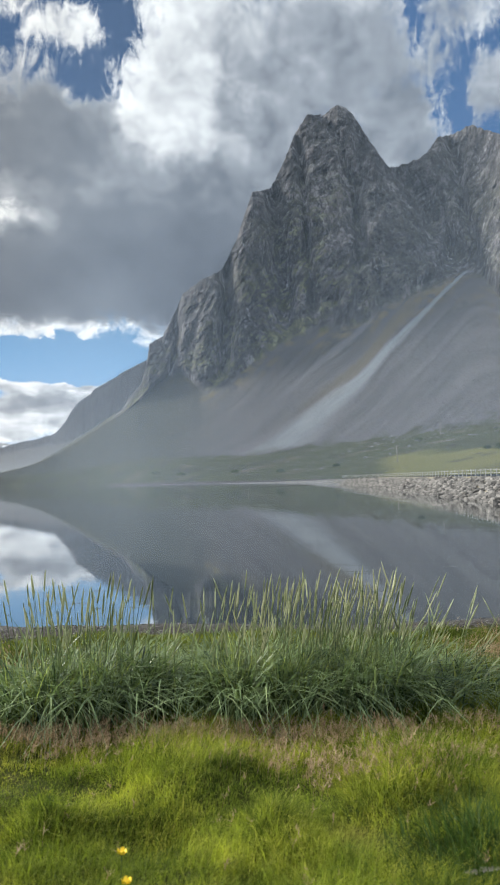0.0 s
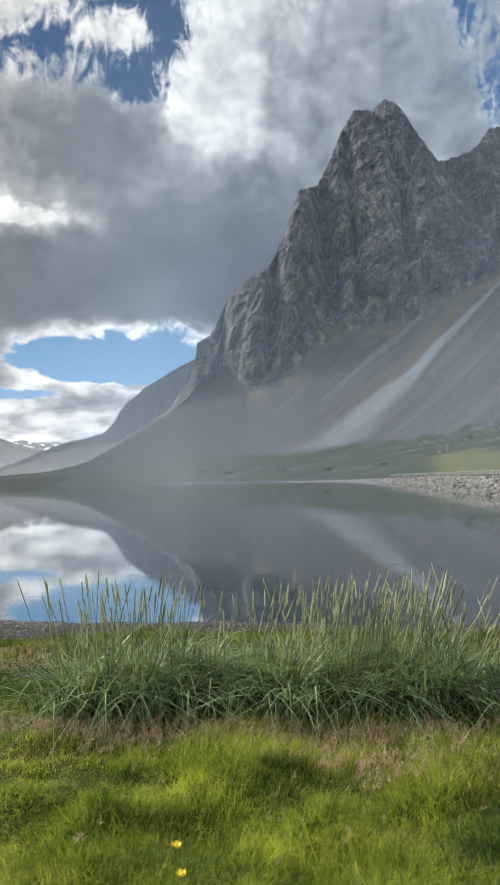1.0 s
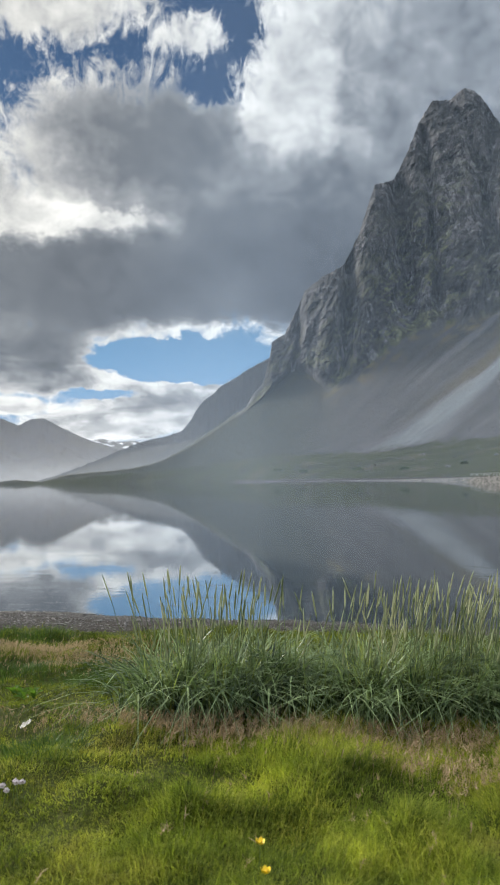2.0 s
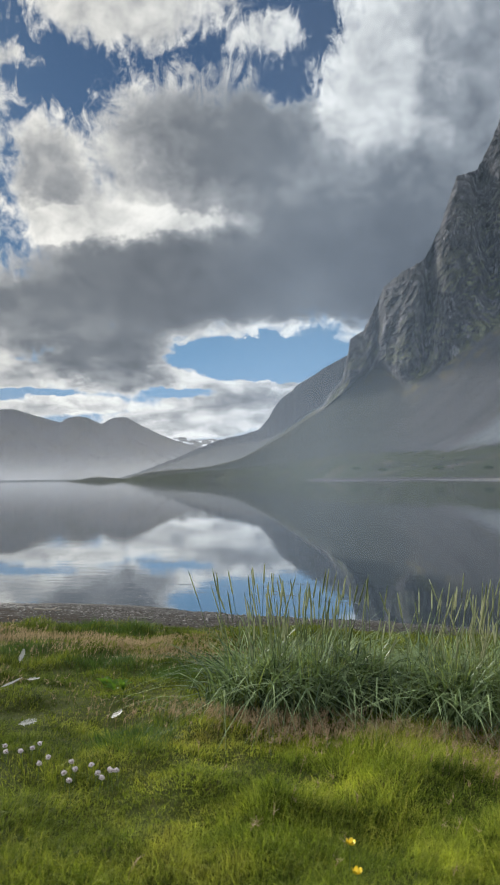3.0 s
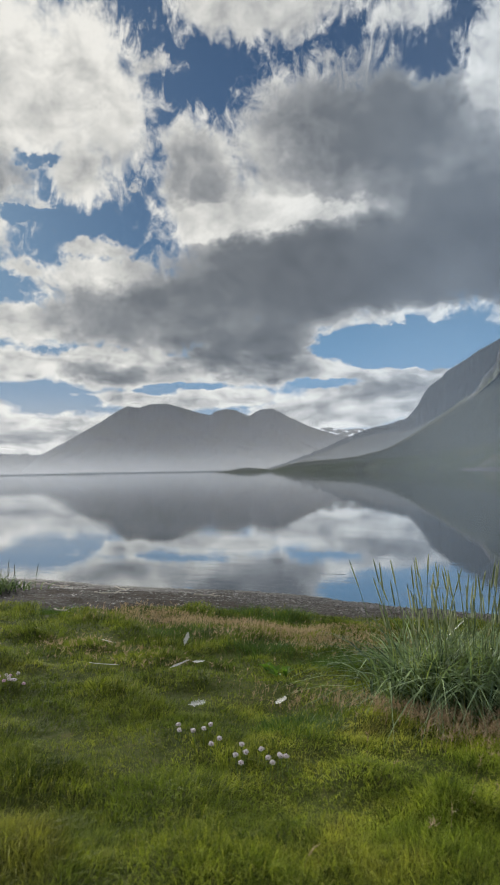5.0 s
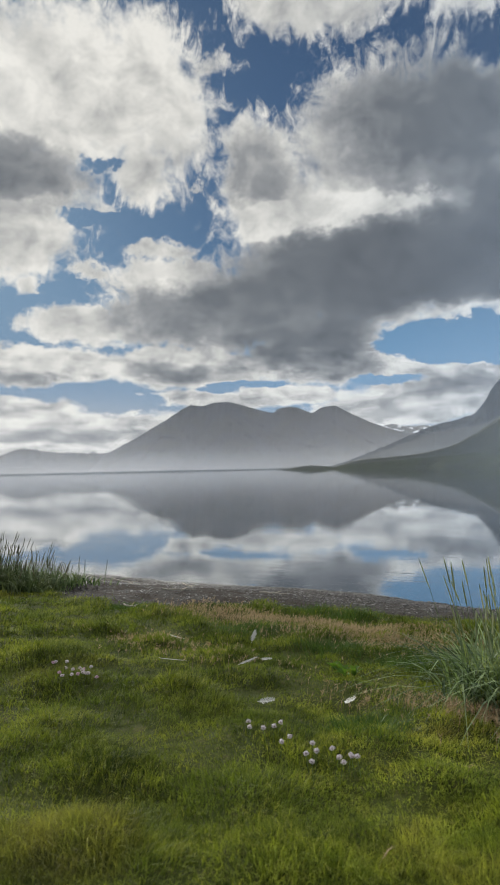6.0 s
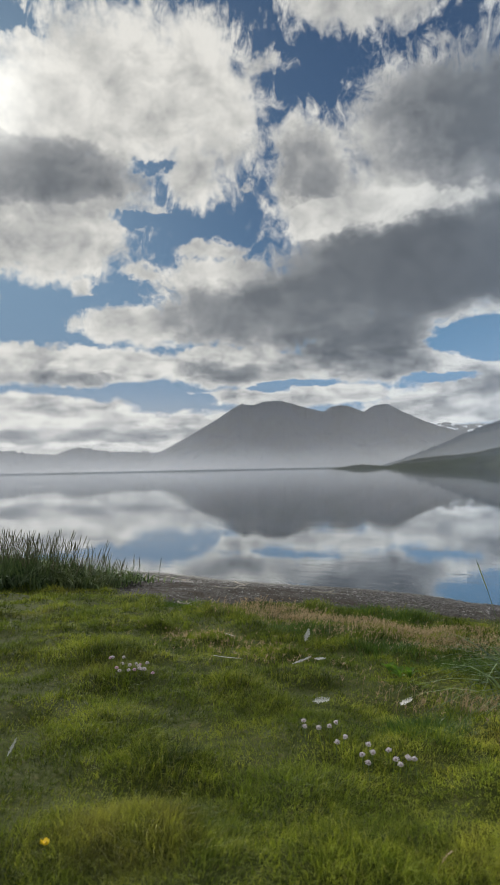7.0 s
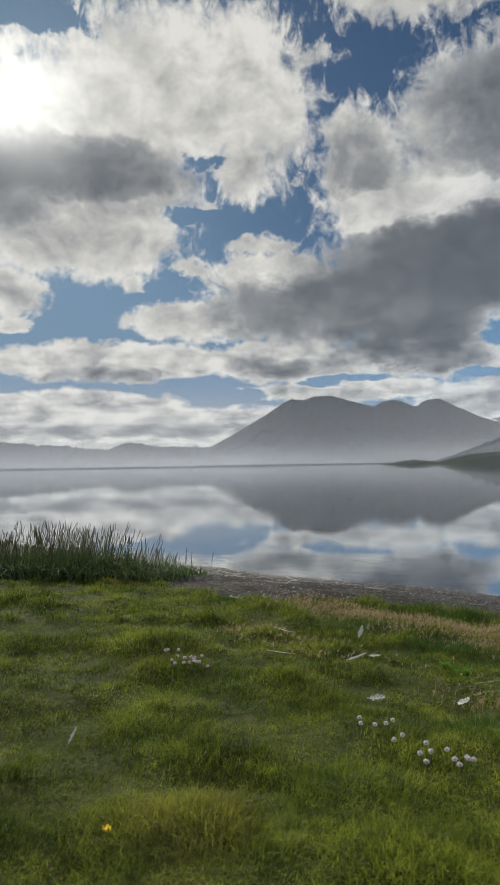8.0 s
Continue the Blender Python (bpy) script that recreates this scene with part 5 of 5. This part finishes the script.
M_DRIFT = plain("bleached_wood", (0.27, 0.24, 0.20), 0.8, 25.0, 0.2)
shore_pebbles()
shallow_stones()
stone_meshes = [mesh_of("shore_stone", co, fc, M_PEBBLE, False) for co, fc in STONES]
for i in range(16):
    x = random.uniform(-11, 3.5)
    y = random.uniform(float(turf_edge(x)) + 0.2, 10.4)
    size = random.uniform(0.035, 0.08)
    ob = new("shore_stone", stone_meshes[i % 6])
    ob.matrix_basis = Matrix.LocRotScale((x, y, float(ground_z(x, y)) + size * 0.15), Euler((0, 0, random.uniform(0, 6))), Vector((size, size, size)))
    tagged(ob, "dark rounded stone lying on the shingle", "stone", "larger stones on the shore")
for i, (x, y, ln, tn) in enumerate(((-6.9, 7.9, 0.5, 20), (-8.3, 8.3, 0.7, -15), (-9.2, 8.8, 0.45, 40), (-5.6, 8.4, 0.4, 5), (-7.6, 9.0, 0.6, -35), (2.3, 8.6, 0.35, 12), (-6.2, 6.2, 0.3, -10))):
    driftwood(x, y, ln, tn, i)


# ---- flowers, feathers and small plants in the turf ----
M_CALYX = plain("brownish_calyx", (0.16, 0.10, 0.085), 0.8, 80.0, 0.3)


def ball_flower(label, x, y, tall, head, mat, group, seed):
    """A stem with a round head of many small petals."""
    r = random.Random(seed)
    ob = new("thrift_flower", None)
    base = float(ground_z(x, y))
    ob.location = (x, y, base)
    tagged(ob, label, "flower", group)
    bend = r.uniform(-0.02, 0.02)
    co, fc = joined([rods(*(np.array([v]) for v in (0, 0, -0.02, bend, 0, tall * 0.6)), np.array([0.0016]), np.array([0.0014])), rods(*(np.array([v]) for v in (bend, 0, tall * 0.6, bend * 1.5, 0.005, tall)), np.array([0.0014]), np.array([0.0016]))])
    part("stem", mesh_of("stem", co, fc, M_STEM), ob)
    n = 34
    i = np.arange(n) + 0.5
    phi, th = np.arccos(1 - 1.75 * i / n), i * 2.39996
    nx, ny, nz = np.cos(th) * np.sin(phi), np.sin(th) * np.sin(phi), np.cos(phi)
    c = np.array([bend * 1.5, 0.005, tall])
    g = np.random.default_rng(seed)
    rad = head * g.uniform(0.70, 1.18, n) * (1 - 0.25 * np.abs(nz))
    mid = np.stack([nx, ny, nz], 1)
    side = np.stack([-np.sin(th), np.cos(th), np.zeros(n)], 1)
    up = np.cross(mid, side)
    wd = head * 0.26
    base = c + mid * (rad * 0.35)[:, None]
    tip = c + mid * (rad * 1.0)[:, None]
    co = np.stack([base, tip + side * wd, tip + up * wd, tip - side * wd, tip - up * wd * 0.9], 1).reshape(-1, 3)
    fc = (np.arange(n)[:, None, None] * 5 + np.array([(0, 1, 2), (0, 2, 3), (0, 3, 4), (0, 4, 1), (1, 3, 2), (1, 4, 3)])[None]).reshape(-1, 3)
    bm = bmesh.new()
    bmesh.ops.create_icosphere(bm, subdivisions=1, radius=head * 0.62, matrix=Matrix.Translation((bend * 1.5, 0.005, tall - head * 0.12)))
    part("calyx", bm_mesh("calyx", bm, M_CALYX), ob, "brownish pink calyx")
    part("flower_head", mesh_of("flower_head", co, fc, mat, False), ob)
    return ob


def buttercup(x, y, tall, seed):
    ob = new("buttercup", None)
    base = float(ground_z(x, y))
    tall = max(0.06, tall - base)
    ob.location = (x, y, base)
    tagged(ob, "bright yellow buttercup open in the grass", "flower", "yellow flowers in the turf")
    co, fc = rods(*(np.array([v]) for v in (0, 0, -0.02, 0.01, -0.01, tall)), np.array([0.0018]), np.array([0.0014]))
    part("stem", mesh_of("stem", co, fc, M_STEM), ob)
    for i in range(5):
        bm = bmesh.new()
        rows = [(0.0, 0.003, 0.0), (0.009, 0.009, 0.002), (0.017, 0.008, 0.007), (0.021, 0.003, 0.012)]
        left, right = [], []
        for d, w, h in rows:
            left.append(bm.verts.new((d, -w, h))), right.append(bm.verts.new((d, w, h)))
        for j in range(3):
            bm.faces.new((left[j], right[j], right[j + 1], left[j + 1]))
        petal = part("petal", bm_mesh("petal", bm, M_YELLOW), ob)
        petal.matrix_basis = pose(0.01, -0.01, tall, 12, -18, 72 * i + seed * 20)
    bm = bmesh.new()
    bmesh.ops.create_icosphere(bm, subdivisions=2, radius=0.006, matrix=Matrix.Translation((0.01, -0.01, tall + 0.004)))
    part("centre", bm_mesh("centre", bm, M_YELLOW), ob)


def feather(label, x, y, length, turn, rise, wide, lift=0.055, mat=None):
    """A curved quill with a vane of barbs on each side."""
    ob = new("feather", None)
    ob.matrix_basis = pose(x, y, float(ground_z(x, y)) + lift, 48, -rise, turn)
    tagged(ob, label, "feather", "feathers lying in the turf")
    t = np.linspace(0, 1, 12)
    cx, cz = (t - 0.4) * length, 0.12 * length * (t - 0.4) ** 2
    zero = np.zeros(11)
    co, fc = rods(cx[:-1], zero, cz[:-1], cx[1:], zero, cz[1:], 0.0022 * (1.1 - t[:-1]), 0.0022 * (1.1 - t[1:]), 4)
    part("quill", mesh_of("quill", co, fc, mat or M_FEATHER), ob)
    for s in (1, -1):
        bm = bmesh.new()
        u = np.linspace(0.12, 1.0, 22)
        for i in range(21):
            w0 = 0.65 * wide * math.sin(math.pi * min(1, u[i] ** 0.7 * 0.93)) ** 0.7
            rag = 0.35 + 0.65 * random.random()
            p = lambda a, b: ((a - 0.4) * length + b * 0.5, s * b, 0.12 * length * (a - 0.4) ** 2 + 0.25 * b + (0.002 if i % 2 else 0))
            gap = (u[1] - u[0]) * 0.94
            quad = [bm.verts.new(p(u[i], 0.0008)), bm.verts.new(p(u[i] + gap, 0.0008)), bm.verts.new(p(u[i] + gap, w0 * rag)), bm.verts.new(p(u[i], w0 * rag))]
            bm.faces.new(quad)
        part("vane", bm_mesh("vane", bm, mat or M_FEATHER), ob)


def broad_leaf_plant(x, y, count, size, seed):
    """A rosette of broad bright leaves, each with a folded midrib."""
    r = random.Random(seed)
    ob = new("dock_plant", None)
    ob.location = (x, y, float(ground_z(x, y)))
    tagged(ob, "low plant with broad bright green leaves", "plant", "broad-leaved plants in the turf")
    for i in range(count):
        bm = bmesh.new()
        rows = [(0, 0.05, 0), (0.3, 0.24, 0.28), (0.6, 0.27, 0.42), (0.85, 0.16, 0.45), (1.0, 0.01, 0.40)]
        line = [[bm.verts.new((d * size, s * w * size * 0.8, (h + abs(s) * 0.08) * size)) for s in (-1, 0, 1)] for d, w, h in rows]
        for a, b in zip(line, line[1:]):
            for j in (0, 1):
                bm.faces.new((a[j], a[j + 1], b[j + 1], b[j]))
        leaf = part("leaf", bm_mesh("leaf", bm, M_LEAF), ob)
        leaf.matrix_basis = pose(0, 0, 0.03, r.uniform(-15, 15), r.uniform(-45, 5), 360 * i / count + r.uniform(-25, 25)) @ Matrix.Diagonal((1, 1, 1, 1))


M_LEAF = blade_material("broad_leaf", (0.06, 0.12, 0.02), (0.12, 0.21, 0.03), (0.15, 0.2, 0.04), dryness=0.1)
G1, G2 = "pale flowers in the near turf", "pink flowers by the slope"
for i, (x, y) in enumerate(((-1.874, 2.831), (-1.874, 2.883), (-1.898, 2.935), (-1.845, 2.937), (-1.771, 2.866), (-1.729, 2.837), (-1.726, 2.922), (-1.688, 2.915), (-1.662, 2.93), (-1.815, 2.766))):
    ball_flower("white-pink thrift flower with a round head", x, y, 0.10, 0.0135, M_PETAL, G1, 100 + i)
for i, (x, y) in enumerate(((-2.286, 2.945), (-2.296, 2.989), (-2.178, 3.007), (-2.19, 2.967), (-2.197, 3.057), (-2.076, 2.947), (-2.072, 2.898))):
    ball_flower("white-pink thrift flower with a round head", x, y, 0.085, 0.0130, M_PETAL, G1, 120 + i)
for i, (x, y) in enumerate(((-4.41, 3.49), (-4.39, 3.51), (-4.33, 3.56), (-4.05, 3.23), (-4.12, 3.37), (-4.05, 3.35), (-4.01, 3.36), (-4.06, 3.44), (-3.96, 3.38), (-3.96, 3.41), (-4.07, 3.54), (-3.96, 3.27), (-3.95, 3.30), (-3.95, 3.34), (-3.87, 3.36), (-3.80, 3.35), (-3.90, 3.35), (-3.98, 3.21))):
    ball_flower("small pink thrift flower in a loose cluster", x, y, 0.05, 0.0135, M_PETAL if i % 3 else M_PINK, G2, 140 + i)
buttercup(-0.56, 2.55, 0.10, 1)
buttercup(-0.51, 2.37, 0.10, 2)
feather("white curled feather lying in the grass", -2.24, 3.98, 0.17, -35, 22, 0.042, 0.08)
feather("white feather half sunk in the grass", -2.54, 3.48, 0.11, 10, 12, 0.036, 0.07)
feather("white downy feather standing in the grass", -3.83, 5.28, 0.12, 80, 62, 0.042, 0.07)
feather("grey-white torn feather in the grass", -3.09, 4.09, 0.15, 60, 12, 0.016, 0.07)
feather("white feather half sunk in the grass", -3.28, 4.63, 0.11, 0, 8, 0.022, 0.06)
feather("thin bleached quill lying in the grass", -4.25, 4.72, 0.22, -15, 0, 0.004)
feather("thin bleached quill lying in the grass", -3.72, 4.03, 0.26, 10, 0, 0.006, 0.06)
feather("small white feather standing in the near grass", -3.42, 2.02, 0.09, 70, 60, 0.014)
feather("bleached dry leaf blade on the grass", 0.66, 2.52, 0.13, 10, 0, 0.018, 0.08, M_DRIFT)
buttercup(-2.43, 1.51, 0.08, 3)
for i, (x, y) in enumerate(((-2.65, 4.68), (-2.43, 4.45), (-2.74, 4.74), (-2.56, 4.56))):
    broad_leaf_plant(x, y, 7, 0.075, 60 + i)
